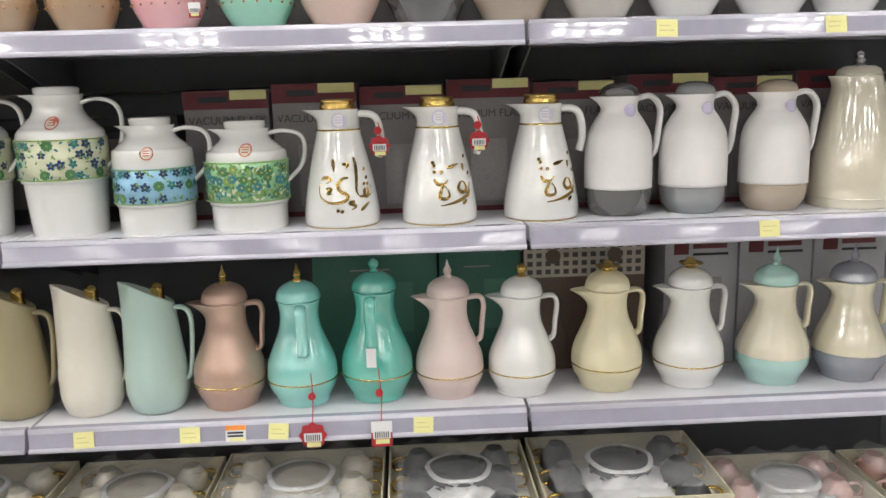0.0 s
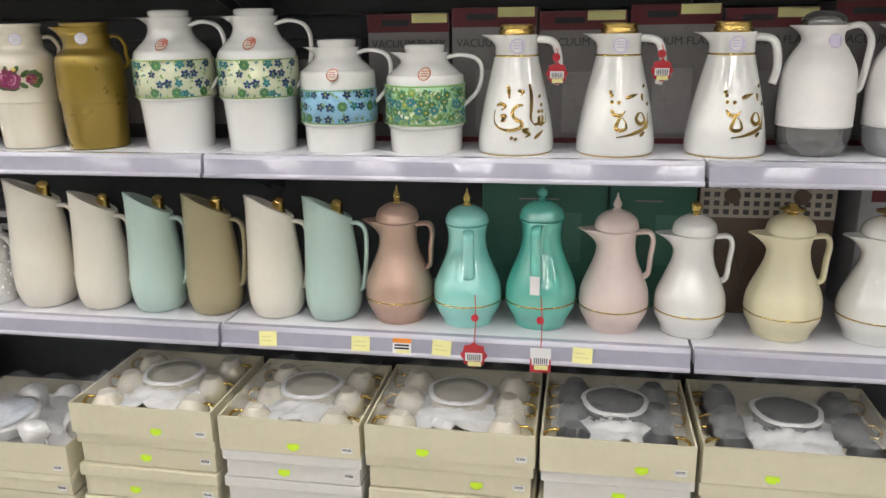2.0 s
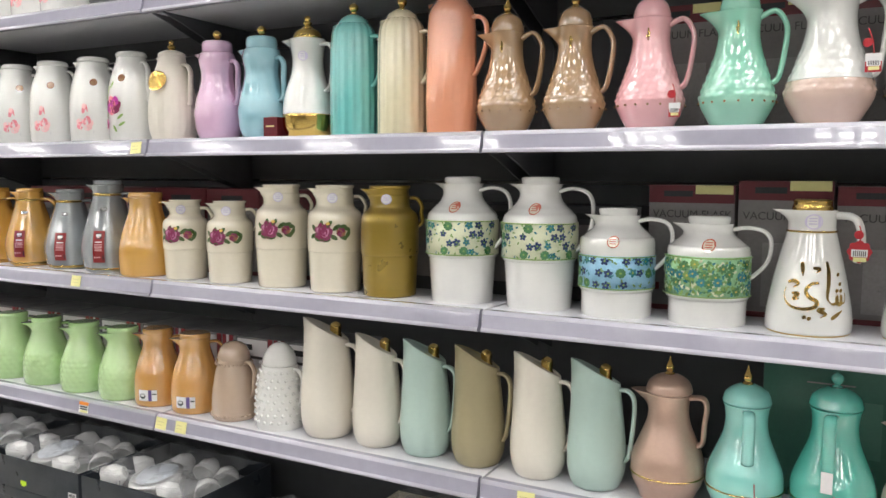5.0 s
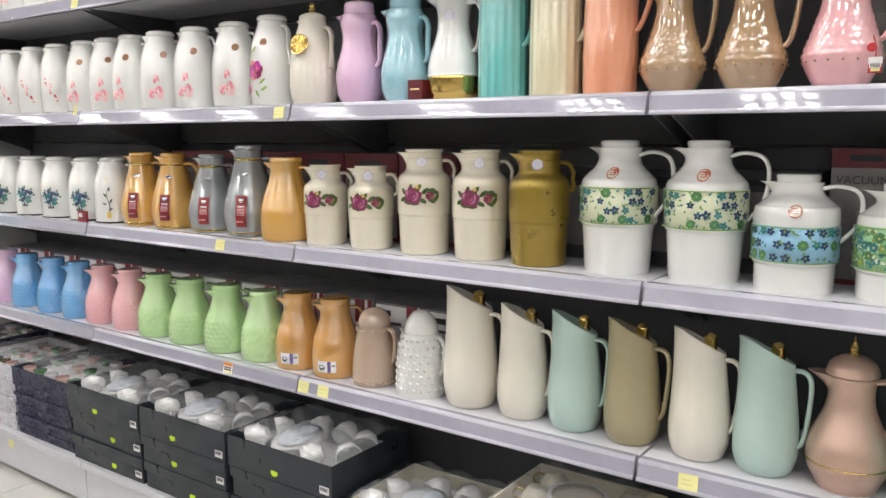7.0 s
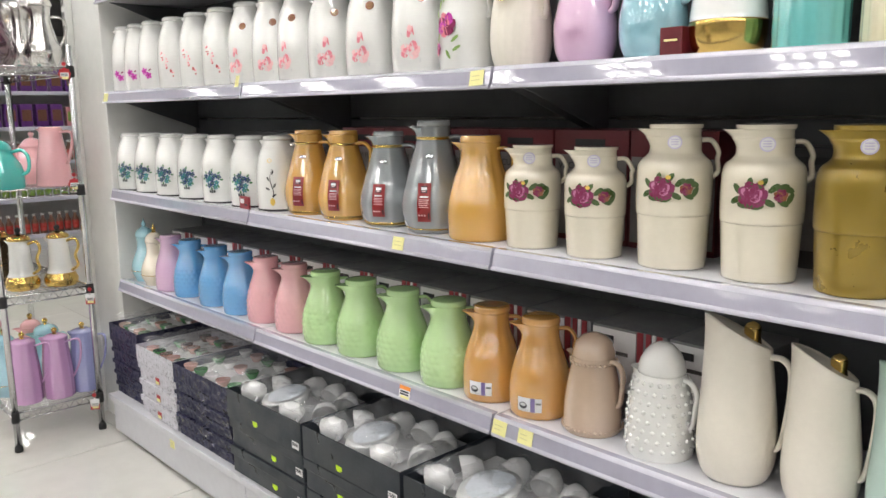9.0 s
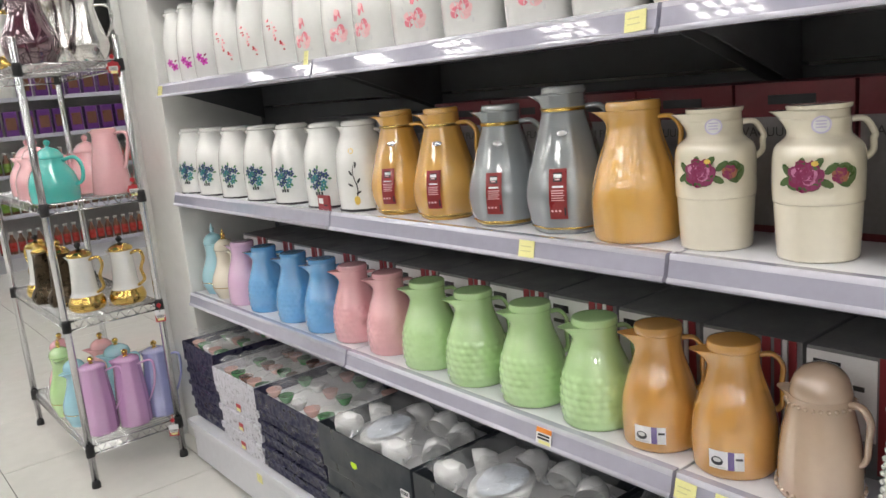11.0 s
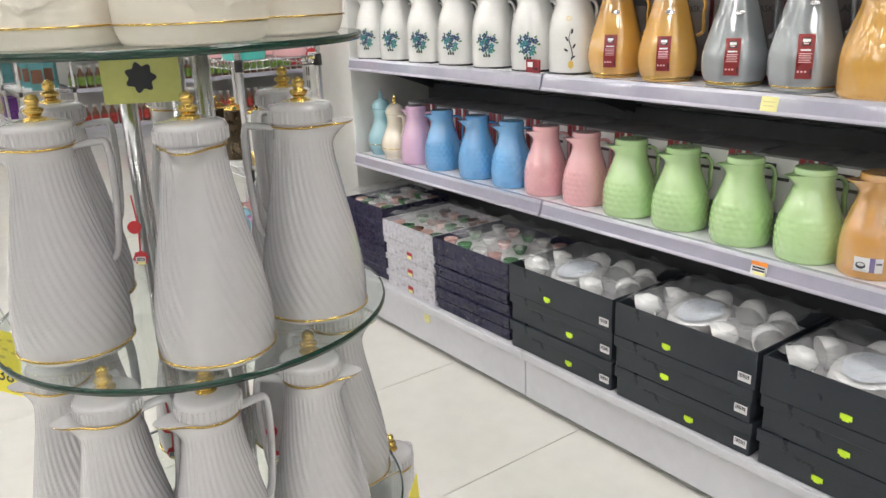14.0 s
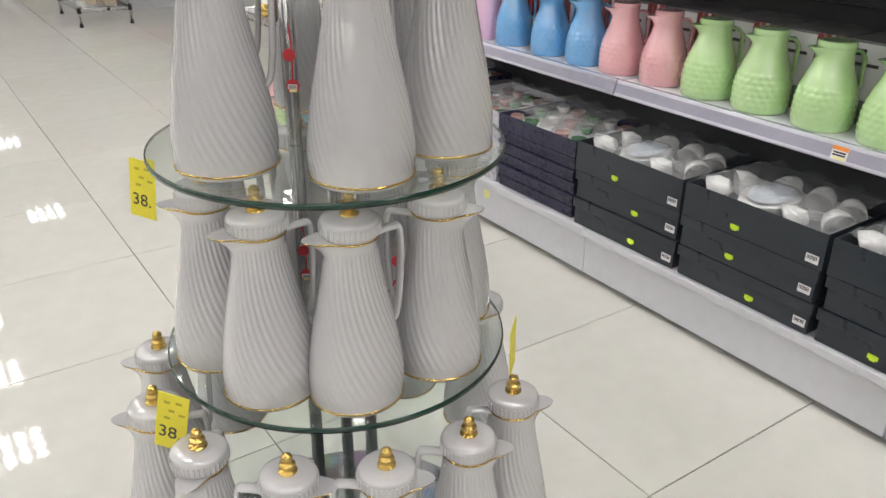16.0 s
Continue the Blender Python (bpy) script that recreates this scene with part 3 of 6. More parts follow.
for k, (x, key) in enumerate(((-0.77, "sage"), (-0.905, "ivory"), (-1.055, "khaki"), (-1.196, "sage"), (-1.335, "ivory"))):
    mm = IVORY if key == "ivory" else m_sat[key]
    place("slant" + key, lambda: slant({"sage": "pale sage green", "ivory": "ivory", "khaki": "khaki gold"}[key] + " pitcher flask with a slanted top and gold stopper", mm), x, 0.10, LZ)

o = slant("tall ivory pitcher flask with a slanted top and gold stopper", IVORY)
o.matrix_basis = pose(-1.487, 0.10, LZ, 0, 0, 6) @ Matrix.Diagonal((1.12, 1.12, 1.10, 1.0))


def bead_flask():
    prof = [(0, 0.062), (0.008, 0.066), (0.08, 0.064), (0.14, 0.056), (0.165, 0.047)]
    o = jug("vacuum_flask", "white flask covered in raised round beads", prof, WHITE, [(0, 0.047), (0.02, 0.044), (0.04, 0.034), (0.055, 0.020), (0.06, 0.006)], WHITE,
            spout=(0.022, 0.03, 14), handle=(ear(0.046, 0.155, 0.03, 0.06, 0.062), 0.005, 0.008))
    bm = bmesh.new()
    for r in range(8):
        z = 0.022 + r * 0.0185
        for i in range(20):
            th = 2 * math.pi * (i + 0.5 * (r % 2)) / 20
            q = radius_at(prof, z) + 0.001
            bmesh.ops.create_icosphere(bm, subdivisions=1, radius=0.0052, matrix=Matrix.Translation((q * math.cos(th), q * math.sin(th), z)))
    tagged(part("bead_relief", bm, WHITE, o, smooth=True), kind="stuff")
    return o


place("bead", bead_flask, -1.642, 0.095, LZ)
prof = [(0, 0.060), (0.010, 0.063), (0.06, 0.062), (0.11, 0.055), (0.15, 0.046), (0.162, 0.044)]
o = jug("vacuum_flask", "beige ribbed flask with a domed lid and pearl trim", prof, c["beige"], [(0, 0.045), (0.008, 0.045), (0.03, 0.038), (0.044, 0.024), (0.05, 0.006)], c["beige"],
        shape=ribs(34, 0.014, 0, 0.012, 0.15), spout=(0.026, 0.03, 14), handle=(ear(0.043, 0.155, 0.03, 0.06, 0.06), 0.005, 0.008))
bm = bmesh.new()
for z, q, n in ((0.152, 0.049, 28), (0.012, 0.064, 36)):
    for i in range(n):
        bmesh.ops.create_icosphere(bm, subdivisions=1, radius=0.004, matrix=Matrix.Translation((q * math.cos(2 * math.pi * i / n), q * math.sin(2 * math.pi * i / n), z)))
tagged(part("pearl_trim", bm, c["beige"], o, smooth=True), kind="stuff")
o.matrix_basis = pose(-1.804, 0.095, LZ)


def bottle(label, color, H, R, sticker=False, pattern=True, spoutl=0.03, shape=None):
    """A plain shouldered flask with a cap of the same colour."""
    p = scaled([(0, 0.90), (0.012, 0.95), (0.06, 0.985), (0.25, 1.0), (0.42, 0.96), (0.60, 0.83), (0.76, 0.67), (0.86, 0.60), (0.93, 0.585), (1.0, 0.60)], H * 0.93, R)
    sh = dimple(6, 22, 0.024, 0.016, H * 0.50) if pattern else shape
    lr = R * 0.60
    o = jug("vacuum_flask", label, p, color, [(0, lr), (0.004, lr * 1.03), (H * 0.055, lr * 1.0), (H * 0.068, lr * 0.93), (H * 0.07, lr * 0.5)], color, shape=sh, spout=(spoutl, 0.035, 16),
            handle=(ear(R * 0.60, H * 0.87, 0.034, H * 0.42, R * 0.95), 0.0045, 0.009), seg=132 if pattern else 72, smooth_n=14 if pattern else 7, group="coloured flasks on the low shelf")
    if sticker:
        w = Wrap(p, -112, 0.0012)
        w.quad(-0.026, 0.030, 0.020, 0.052, 0)
        w.quad(0.005, 0.015, 0.020, 0.052, 1)
        w.quad(0.017, 0.028, 0.038, 0.042, 2)
        w.blob(-0.012, 0.034, 0.010, 0.008, 0, 2, 10)
        w.blob(-0.012, 0.036, 0.007, 0.004, 0, 3, 10)
        w.quad(-0.024, 0.002, 0.022, 0.025, 3)
        part("label_sticker", w.bm, [PAPER, plastic("purple_print", (0.10, 0.05, 0.25)), INK, PL["white"]], o, "white label with a purple stripe and a cup picture")
    return o


for x in (-1.961, -2.110):
    place("orange", lambda: bottle("golden orange flask with a white label near its foot", c["orange"], 0.222, 0.071, True, False, shape=folds(12, 0.03, 0.10, 0.20)), x + 0.012, 0.095, LZ, 40)
for x in (-2.265, -2.44, -2.621, -2.793):
    place("green", lambda: bottle("light green flask with embossed scales", c["green"], 0.212, 0.074), x + 0.022, 0.092, LZ, 60)
for x in (-2.96, -3.129):
    place("pink", lambda: bottle("pink flask with embossed scales", c["pink"], 0.212, 0.068), x + 0.022, 0.092, LZ, 60)
for x in (-3.281, -3.456, -3.655):
    place("blue", lambda: bottle("bright blue flask with embossed scales", c["blue"], 0.212, 0.067), x + 0.022, 0.085, LZ, 60)
bottle("pale lilac flask with a smooth body", c["lilac"], 0.215, 0.066, False, False).matrix_basis = pose(-3.785, 0.08, LZ, 0, 0, 35)
pear("small cream pitcher flask with a gold knob", CREAM, 0.17, 0.054, "spire").matrix_basis = pose(-3.925, 0.075, LZ)
pear("small sky blue pitcher flask with a pointed lid", c["sky"], 0.18, 0.054, "spire", c["sky"]).matrix_basis = pose(-4.03, 0.08, LZ)


# ---- middle shelf ----
def oval_flask(label, H, R, color, base_mat, basef, lid_mat, hm=None):
    p = scaled([(0, 0.74), (0.02, 0.80), (0.10, 0.95), (0.22, 1.0), (0.5, 1.0), (0.68, 0.93), (0.80, 0.72), (0.87, 0.56), (0.93, 0.54), (1.0, 0.62)], H, R)
    o = jug("vacuum_flask", label, p, color, [(-0.004, 0.040), (0.006, 0.041), (0.016, 0.036), (0.024, 0.022), (0.026, 0.006)], lid_mat, spout=(0.02, 0.03, 14), base=basef, base_mat=base_mat,
            handle=(ear(R * 0.58, H * 0.97, 0.045, H * 0.48, R * 0.98, 0.006), 0.006, 0.011), handle_mat=color, group="white two-tone flasks")
    round_sticker(o, p, 0.012, H * 0.885, 0.013, LILAC_PAPER, PAPER)
    return o


o = jug("vacuum_flask", "large cream flask with an embossed oval front", [(0, 0.086), (0.008, 0.088), (0.05, 0.088), (0.12, 0.080), (0.2, 0.062), (0.25, 0.05), (0.27, 0.046)], CREAM,
        [(0, 0.046), (0.012, 0.042), (0.02, 0.03)], CREAM, "stack", CHROME, spout=(0.02, 0.04, 12), handle=(ear(0.045, 0.25, 0.045, 0.12, 0.08), 0.007, 0.012), rings=((0.02, 0.002),), ring_mat=CREAM)
w = Wrap([(0, 0.086), (0.05, 0.088), (0.12, 0.080), (0.2, 0.062), (0.27, 0.046)], -100, 0.003)
w.stroke([(-0.03, 0.2), (-0.036, 0.11), (-0.025, 0.065), (0, 0.055), (0.025, 0.065), (0.036, 0.11), (0.03, 0.2)], 0.003)
part("embossed_oval", w.bm, CREAM, o)
o.matrix_basis = pose(0.72, 0.14, MZ)
for x, bm_, nm in ((0.54, "taupe", "taupe"), (0.368, "grey", "grey"), (0.21, "dark_grey", "dark grey")):
    oval_flask("matte white flask with a %s base and lid" % nm, 0.242, 0.069, MATTE_WHITE, c[bm_], 0.056, c[bm_]).matrix_basis = pose(x, 0.125, MZ)

CONE = [(0, 0.070), (0.004, 0.076), (0.012, 0.0775), (0.03, 0.077), (0.07, 0.071), (0.12, 0.061), (0.165, 0.050), (0.19, 0.044), (0.20, 0.0425), (0.222, 0.0425), (0.232, 0.044)]


# Darker than GOLD: the dark surroundings it mirrors are put into the colour.
GOLD_FOIL_DARKENED = mat("gold_foil_darkened", (0.42, 0.28, 0.09), 0.12, metal=1.0, var=0.25, scale=40)


def gold_script(kind):
    o = jug("vacuum_flask", "white conical flask with gold calligraphy and gold foot", CONE, WHITE, [(-0.002, 0.036), (0.004, 0.036), (0.010, 0.034), (0.018, 0.034), (0.020, 0.026)], GOLD, spout=(0.030, 0.026, 14),
            handle=([(0.038, 0, 0.222), (0.066, 0, 0.220), (0.080, 0, 0.205), (0.085, 0, 0.165), (0.078, 0, 0.135)], 0.008, 0.011), rings=((0.192, 0.0035),), foot=(0.074, 0.006, GOLD), group="white flasks with gold script")
    w = Wrap(CONE, -88 if kind == "tea" else -68, 0.0012)
    if kind == "tea":
        S = [[(17, 100), (5, 98), (-4, 86), (2, 74), (14, 67), (12, 57), (-5, 52), (-26, 54), (-39, 64), (-42, 78), (-39, 90)], [(29, 139), (33, 122), (34, 98), (33, 73), (41, 62)],
             [(41, 62), (50, 64), (51, 76), (53, 63), (60, 63), (61, 78), (62, 64), (70, 66), (70, 82)], [(-36, 98), (-26, 102), (-17, 97), (-26, 90)], [(-28, 79), (-17, 79), (-25, 69), (-15, 70)],
             [(-12, 137), (-10, 112)], [(6, 127), (17, 125), (12, 118)], [(29, 54), (18, 51), (31, 44), (22, 38)], [(41, 35), (63, 50)]]
        dots = [(-5, 37), (3, 35), (58, 98), (51, 86), (60, 86), (53, 115)]
    else:
        S = [[(-33, 92), (-26, 82), (-14, 82), (-6, 90)], [(-14, 82), (-21, 69), (-25, 57), (-16, 53), (-6, 57), (-7, 69), (-13, 78)], [(21, 85), (15, 73), (23, 64), (35, 69), (30, 83), (22, 85)],
             [(35, 69), (40, 55), (47, 83)], [(47, 66), (33, 55), (14, 48), (-5, 43), (-24, 40)], [(-5, 113), (19, 120)], [(30, 120), (31, 106)], [(23, 41), (35, 48)]]
        dots = [(-33, 124), (-31, 118), (-31, 106), (-18, 105), (37, 134), (46, 100)]
    for s in S:
        w.stroke([(a * 0.001, b * 0.001) for a, b in s], 0.0029)
    for u, v in dots:
        w.blob(u * 0.001, v * 0.001, 0.0044, 0.0038, 40, 0, 5)
    part("gold_script", w.bm, GOLD_FOIL_DARKENED, o, "gold calligraphy strokes")
    round_sticker(o, CONE, 0.005, 0.211, 0.0145, LILAC_PAPER, PAPER)
    return o


place("qahwa", lambda: gold_script("coffee"), 0.047, 0.12, MZ, -4)
place("qahwa", lambda: gold_script("coffee"), -0.165, 0.115, MZ, -4)
place("shay", lambda: gold_script("tea"), -0.365, 0.115, MZ)
for x, zz in ((-0.285, 0.175), (-0.085, 0.18)):
    t_ = thing("hanging_tag", "red flower-shaped paper tag hanging from a flask handle", "price tag")
    hang_tag(t_, (0, 0, 0.03), (0.002, -0.004, 0.0), 0.032, "flower")
    t_.matrix_basis = pose(x, 0.095, MZ + zz)

F_BLUE = mat("print_blue", (0.02, 0.045, 0.14), 0.35, var=0.15, scale=60)
F_GREEN = mat("print_green", (0.07, 0.20, 0.08), 0.35, var=0.15, scale=60)
F_LEAF = mat("print_leaf", (0.22, 0.36, 0.10), 0.35, var=0.15, scale=60)
F_TEAL = mat("print_teal", (0.03, 0.20, 0.24), 0.35, var=0.15, scale=60)
F_ROSE = mat("print_rose", (0.20, 0.012, 0.07), 0.35, var=0.15, scale=60)
F_PINK = mat("print_pink", (0.74, 0.22, 0.28), 0.35, var=0.15, scale=60)
F_PALE = mat("print_pale_pink", (0.82, 0.50, 0.52), 0.35, var=0.1, scale=60)
F_MAG = mat("print_magenta", (0.52, 0.05, 0.38), 0.35, var=0.15, scale=60)
F_MAUVE = mat("print_mauve", (0.50, 0.20, 0.33), 0.35, var=0.15, scale=60)
F_DARKLEAF = mat("print_dark_leaf", (0.06, 0.11, 0.03), 0.35, var=0.2, scale=60)
F_BROWN = mat("print_brown", (0.30, 0.12, 0.06), 0.35, var=0.2, scale=60)
F_YEL = mat("print_yellow", (0.72, 0.50, 0.10), 0.35, var=0.1, scale=60)
BAND_CREAM = mat("band_cream_green", (0.74, 0.76, 0.55), 0.3, coat=0.4, var=0.08, scale=25)
BAND_BLUE = mat("band_blue", (0.30, 0.56, 0.76), 0.3, coat=0.4, var=0.1, scale=25)
BAND_GREEN = mat("band_green", (0.33, 0.60, 0.34), 0.3, coat=0.4, var=0.15, scale=40)


def band_flask(label, H, R, z0, z1, band, tall, seed):
    if tall:
        p = scaled([(0, 0.82), (0.01, 0.86), (0.30, 0.925), (0.395, 0.955), (0.405, 1.0), (0.70, 1.0), (0.78, 0.86), (0.84, 0.66), (0.90, 0.56), (0.96, 0.56), (1.0, 0.60)], H, R)
    else:
        p = scaled([(0, 0.90), (0.01, 0.935), (0.265, 0.955), (0.278, 1.0), (0.72, 1.0), (0.80, 0.88), (0.89, 0.62), (0.95, 0.58), (1.0, 0.60)], H, R)
    lr = R * 0.48
    o = jug("vacuum_flask", label, p, WHITE, [(-0.003, lr), (0.004, lr * 1.05), (0.014, lr * 1.03), (0.0165, lr * 0.6)], WHITE, spout=(0.028, 0.028, 16),
            handle=([(R * 0.55, 0, H * 0.94), (R * 0.9, 0, H * 0.965), (R * 1.30, 0, H * 0.93), (R * 1.45, 0, H * 0.82), (R * 1.36, 0, H * 0.62), (R * 0.99, 0, H * 0.46)], 0.0045, 0.008), group="white flasks with printed bands", smooth_n=5)
    bp = [(z0, R), (z1, R)]
    part("printed_band", lathe(bmesh.new(), [(z0, R * 0.995), (z0, R + 0.0012), (z1, R + 0.0012), (z1, R * 0.995)], 40, cap=False), band, o)
    w = Wrap([(z0 - 0.01, R), (z1 + 0.01, R)], -90, 0.0022)
    rnd = random.Random(seed)
    dense = band is BAND_GREEN
    if dense:
        for i in range(420):
            w.blob(rnd.uniform(-0.11, 0.11), rnd.uniform(z0 + 0.006, z1 - 0.006), rnd.uniform(0.003, 0.006), rnd.uniform(0.0018, 0.0032), rnd.uniform(0, 180), rnd.choice([1, 2, 2, 3, 5]), 6)
        for i in range(26):
            w.flower(-0.108 + 0.0083 * i + rnd.uniform(-0.003, 0.003), rnd.uniform(z0 + 0.012, z1 - 0.012), 0.0085, rnd.choice([1, 2, 3]), 4, 7, i)
    else:
        rows = max(2, int((z1 - z0 - 0.012) / 0.0165))
        step = (z1 - z0 - 0.020) / (rows - 1)
        for j in range(rows):
            for i in range(11):
                u, v = -0.11 + 0.0212 * (i + 0.5 * (j % 2)) + rnd.uniform(-0.004, 0.004), z0 + 0.010 + step * j + rnd.uniform(-0.002, 0.002)
                for q in range(2):
                    w.blob(u + rnd.uniform(-0.011, 0.011), min(max(v + rnd.uniform(-0.010, 0.010), z0 + 0.005), z1 - 0.005), 0.0042, 0.0019, rnd.uniform(0, 180), rnd.choice([2, 2, 3]), 6)
                k = rnd.random()
                if k < 0.30:
                    w.flower(u, min(max(v, z0 + 0.012), z1 - 0.012), rnd.uniform(0.0085, 0.0105), 1, 2, 9, i)
                elif k < 0.74:
                    w.flower(u, min(max(v, z0 + 0.010), z1 - 0.010), rnd.uniform(0.0075, 0.0095), rnd.choice([0, 0, 3]), 2, 5, i)
    for v in (z0 + 0.002, z1 - 0.002):
        w.quad(-0.12, 0.12, v - 0.0012, v + 0.0012, 2, 30)
    part("flower_print", w.bm, [F_BLUE, F_GREEN, F_LEAF, F_TEAL, F_YEL, BAND_CREAM], o, "printed leaves and flowers")
    round_sticker(o, p, 0.012, z1 + (H - z1) * 0.36, 0.0125, plastic("red_sticker", (0.62, 0.16, 0.11)), PL["cream"])
    return o


place("gband", lambda: band_flask("squat white flask with a leafy green printed band", 0.20, 0.081, 0.058, 0.138, BAND_GREEN, False, 3), -0.553, 0.12, MZ)
place("bband", lambda: band_flask("squat white flask with a blue floral band", 0.212, 0.079, 0.060, 0.130, BAND_BLUE, False, 5), -0.74, 0.12, MZ)
for x in (-0.918, -1.112):
    place("cband", lambda: band_flask("tall white flask with a cream band of blue and green flowers", 0.276, 0.084, 0.112, 0.192, BAND_CREAM, True, 8), x, 0.125, MZ)


def canister(label, H, R, color, print_, hm=None):
    p = scaled([(0, 0.84), (0.01, 0.89), (0.04, 0.91), (0.38, 0.97), (0.395, 0.96), (0.41, 1.0), (0.66, 1.0), (0.76, 0.94), (0.81, 0.76), (0.845, 0.685), (0.93, 0.685), (0.95, 0.66), (1.0, 0.66)], H * 0.965, R)
    lr = R * 0.66
    o = jug("vacuum_flask", label, p, color, [(0, lr * 1.06), (0.006, lr * 1.08), (H * 0.03, lr * 1.04), (H * 0.035, lr * 0.7)], color, spout=(0.026, 0.035, 18),
            handle=(ear(R * 0.68, H * 0.88, 0.03, H * 0.62, R * 1.0), 0.005, 0.009), group="canister flasks", smooth_n=5)
    if print_:
        w = Wrap(p, -108, 0.001)
        for a, b, r in ((-0.032, 0.53, 30), (-0.020, 0.50, -10), (0.000, 0.495, 10), (0.016, 0.52, -30), (0.022, 0.61, 40), (0.034, 0.615, 20), (0.044, 0.60, -20), (0.047, 0.545, 60), (0.036, 0.52, -30), (-0.030, 0.60, -50), (-0.012, 0.635, 80), (0.006, 0.64, 50)):
            w.blob(a * 1.12, H * b, 0.0115, 0.0056, r, 4, 8)
        w.rose(-0.008, H * 0.565, 0.0235, 0, 1, 0)
        w.rose(-0.010, H * 0.572, 0.0170, 1, 2, 0)
        w.rose(-0.012, H * 0.575, 0.009, 0, 1, 0)
        w.rose(0.036, H * 0.565, 0.0115, 0, 5, 1)
        w.blob(0.004, H * 0.645, 0.005, 0.004, 0, 3, 7)
        w.blob(0.046, H * 0.625, 0.004, 0.003, 0, 4, 7)
        part("rose_print", w.bm, [F_ROSE, mat("print_deep_rose", (0.22, 0.028, 0.10), 0.35) if "print_deep_rose" not in bpy.data.materials else bpy.data.materials["print_deep_rose"], F_MAUVE, F_YEL, F_DARKLEAF, F_BROWN], o, "printed roses")
    round_sticker(o, p, 0.012, H * 0.875, 0.0125, LILAC_PAPER, PAPER, -112.0)
    return o


OLIVE = mat("metallic_olive_gold", (0.34, 0.23, 0.03), 0.28, metal=0.6, coat=0.8, var=0.015)
place("olive", lambda: canister("metallic olive gold canister flask", 0.27, 0.071, OLIVE, False), -1.304, 0.11, MZ, 30)
for x in (-1.468, -1.64):
    place("rose_tall", lambda: canister("tall cream canister flask with printed roses", 0.27, 0.070, CREAM, True), x, 0.11, MZ, 36)
for x in (-1.813, -1.98):
    place("rose_short", lambda: canister("short cream canister flask with printed roses", 0.224, 0.063, CREAM, True), x, 0.10, MZ, 36)

AMBER = mat("metallic_amber", C["amber"], 0.2, metal=0.05, gloss=2.1, coat=0.9, var=0.02)
GREY_M = mat("metallic_grey", (0.29, 0.315, 0.335), 0.2, metal=0.2, gloss=2.1, coat=0.9, var=0.02)
bottle("golden orange flask with soft vertical folds", AMBER, 0.242, 0.079, False, False, shape=folds(12, 0.045, 0.07, 0.225)).matrix_basis = pose(-2.138, 0.10, MZ, 0, 0, 20)


LABEL_RED = mat("label_red", (0.24, 0.014, 0.016), 0.3, coat=0.4, var=0.08, scale=30)


def facet_flask(label, H, R, color):
    p = scaled([(0, 0.80), (0.02, 0.84), (0.04, 0.80), (0.06, 0.90), (0.20, 1.0), (0.35, 0.97), (0.65, 0.72), (0.84, 0.55), (0.88, 0.53), (1.0, 0.53)], H * 0.95, R)
    o = jug("vacuum_flask", label, p, color, [(0, R * 0.52), (H * 0.045, R * 0.50), (H * 0.05, R * 0.4)], color, shape=octagon(8, 0.7), spout=(0.030, 0.03, 16),
            handle=(ear(R * 0.55, H * 0.85, 0.040, H * 0.45, R * 0.95), 0.0055, 0.010), rings=((H * 0.845, 0.007), (H * 0.045, 0.003)), group="faceted metallic flasks", seg=48)
    part("gold_foot", lathe(bmesh.new(), [(0.001, R * 0.80), (0.003, R * 0.83), (H * 0.045, R * 0.85), (H * 0.05, R * 0.80)], 48, octagon(8, 0.7)), color if R > 0.0825 else GOLD, o)
    w = Wrap(p, -90, 0.0024)
    w.quad(-0.0165, 0.0165, H * 0.12, H * 0.46, 0, 8)
    part("red_label", w.bm, LABEL_RED, o, "tall dark red label")
    w = Wrap(p, -90, 0.0030)
    w.quad(-0.008, 0.008, H * 0.375, H * 0.435, 3)
    w.quad(-0.007, 0.007, H * 0.40, H * 0.425, 1)
    w.quad(-0.005, 0.004, H * 0.385, H * 0.395, 2)
    w.quad(-0.010, 0.010, H * 0.335, H * 0.348, 1)
    for k in range(5):
        w.quad(-0.012, 0.012 - 0.002 * (k % 2), H * (0.312 - 0.016 * k), H * (0.318 - 0.016 * k), 2)
    for k in range(3):
        w.blob(-0.011 + 0.007 * k, H * 0.178, 0.0024, 0.0024, 0, 2, 8)
    w.quad(0.011, 0.014, H * 0.145, H * 0.20, 3)
    tagged(part("label_print", w.bm, [LABEL_RED, PAPER, F_PALE, INK], o, "white print bars"), kind="stuff")
    w = Wrap(p, -82, 0.0016)
    w.blob(0, H * 0.69, 0.010, 0.005, 0, 0, 12)
    part("badge", w.bm, CHROME, o, "small silver badge")
    return o


place("grey_tall", lambda: facet_flask("tall metallic grey faceted flask with a red label and gold collar", 0.275, 0.083, GREY_M), -2.302, 0.105, MZ, 28)
place("grey", lambda: facet_flask("metallic grey faceted flask with a red label and gold collar", 0.247, 0.080, GREY_M), -2.478, 0.105, MZ, 28)
for x in (-2.687, -2.861):
    place("amber", lambda: facet_flask("metallic amber faceted flask with a red label and gold collar", 0.248, 0.078, AMBER), x + 0.018, 0.10, MZ, 28)


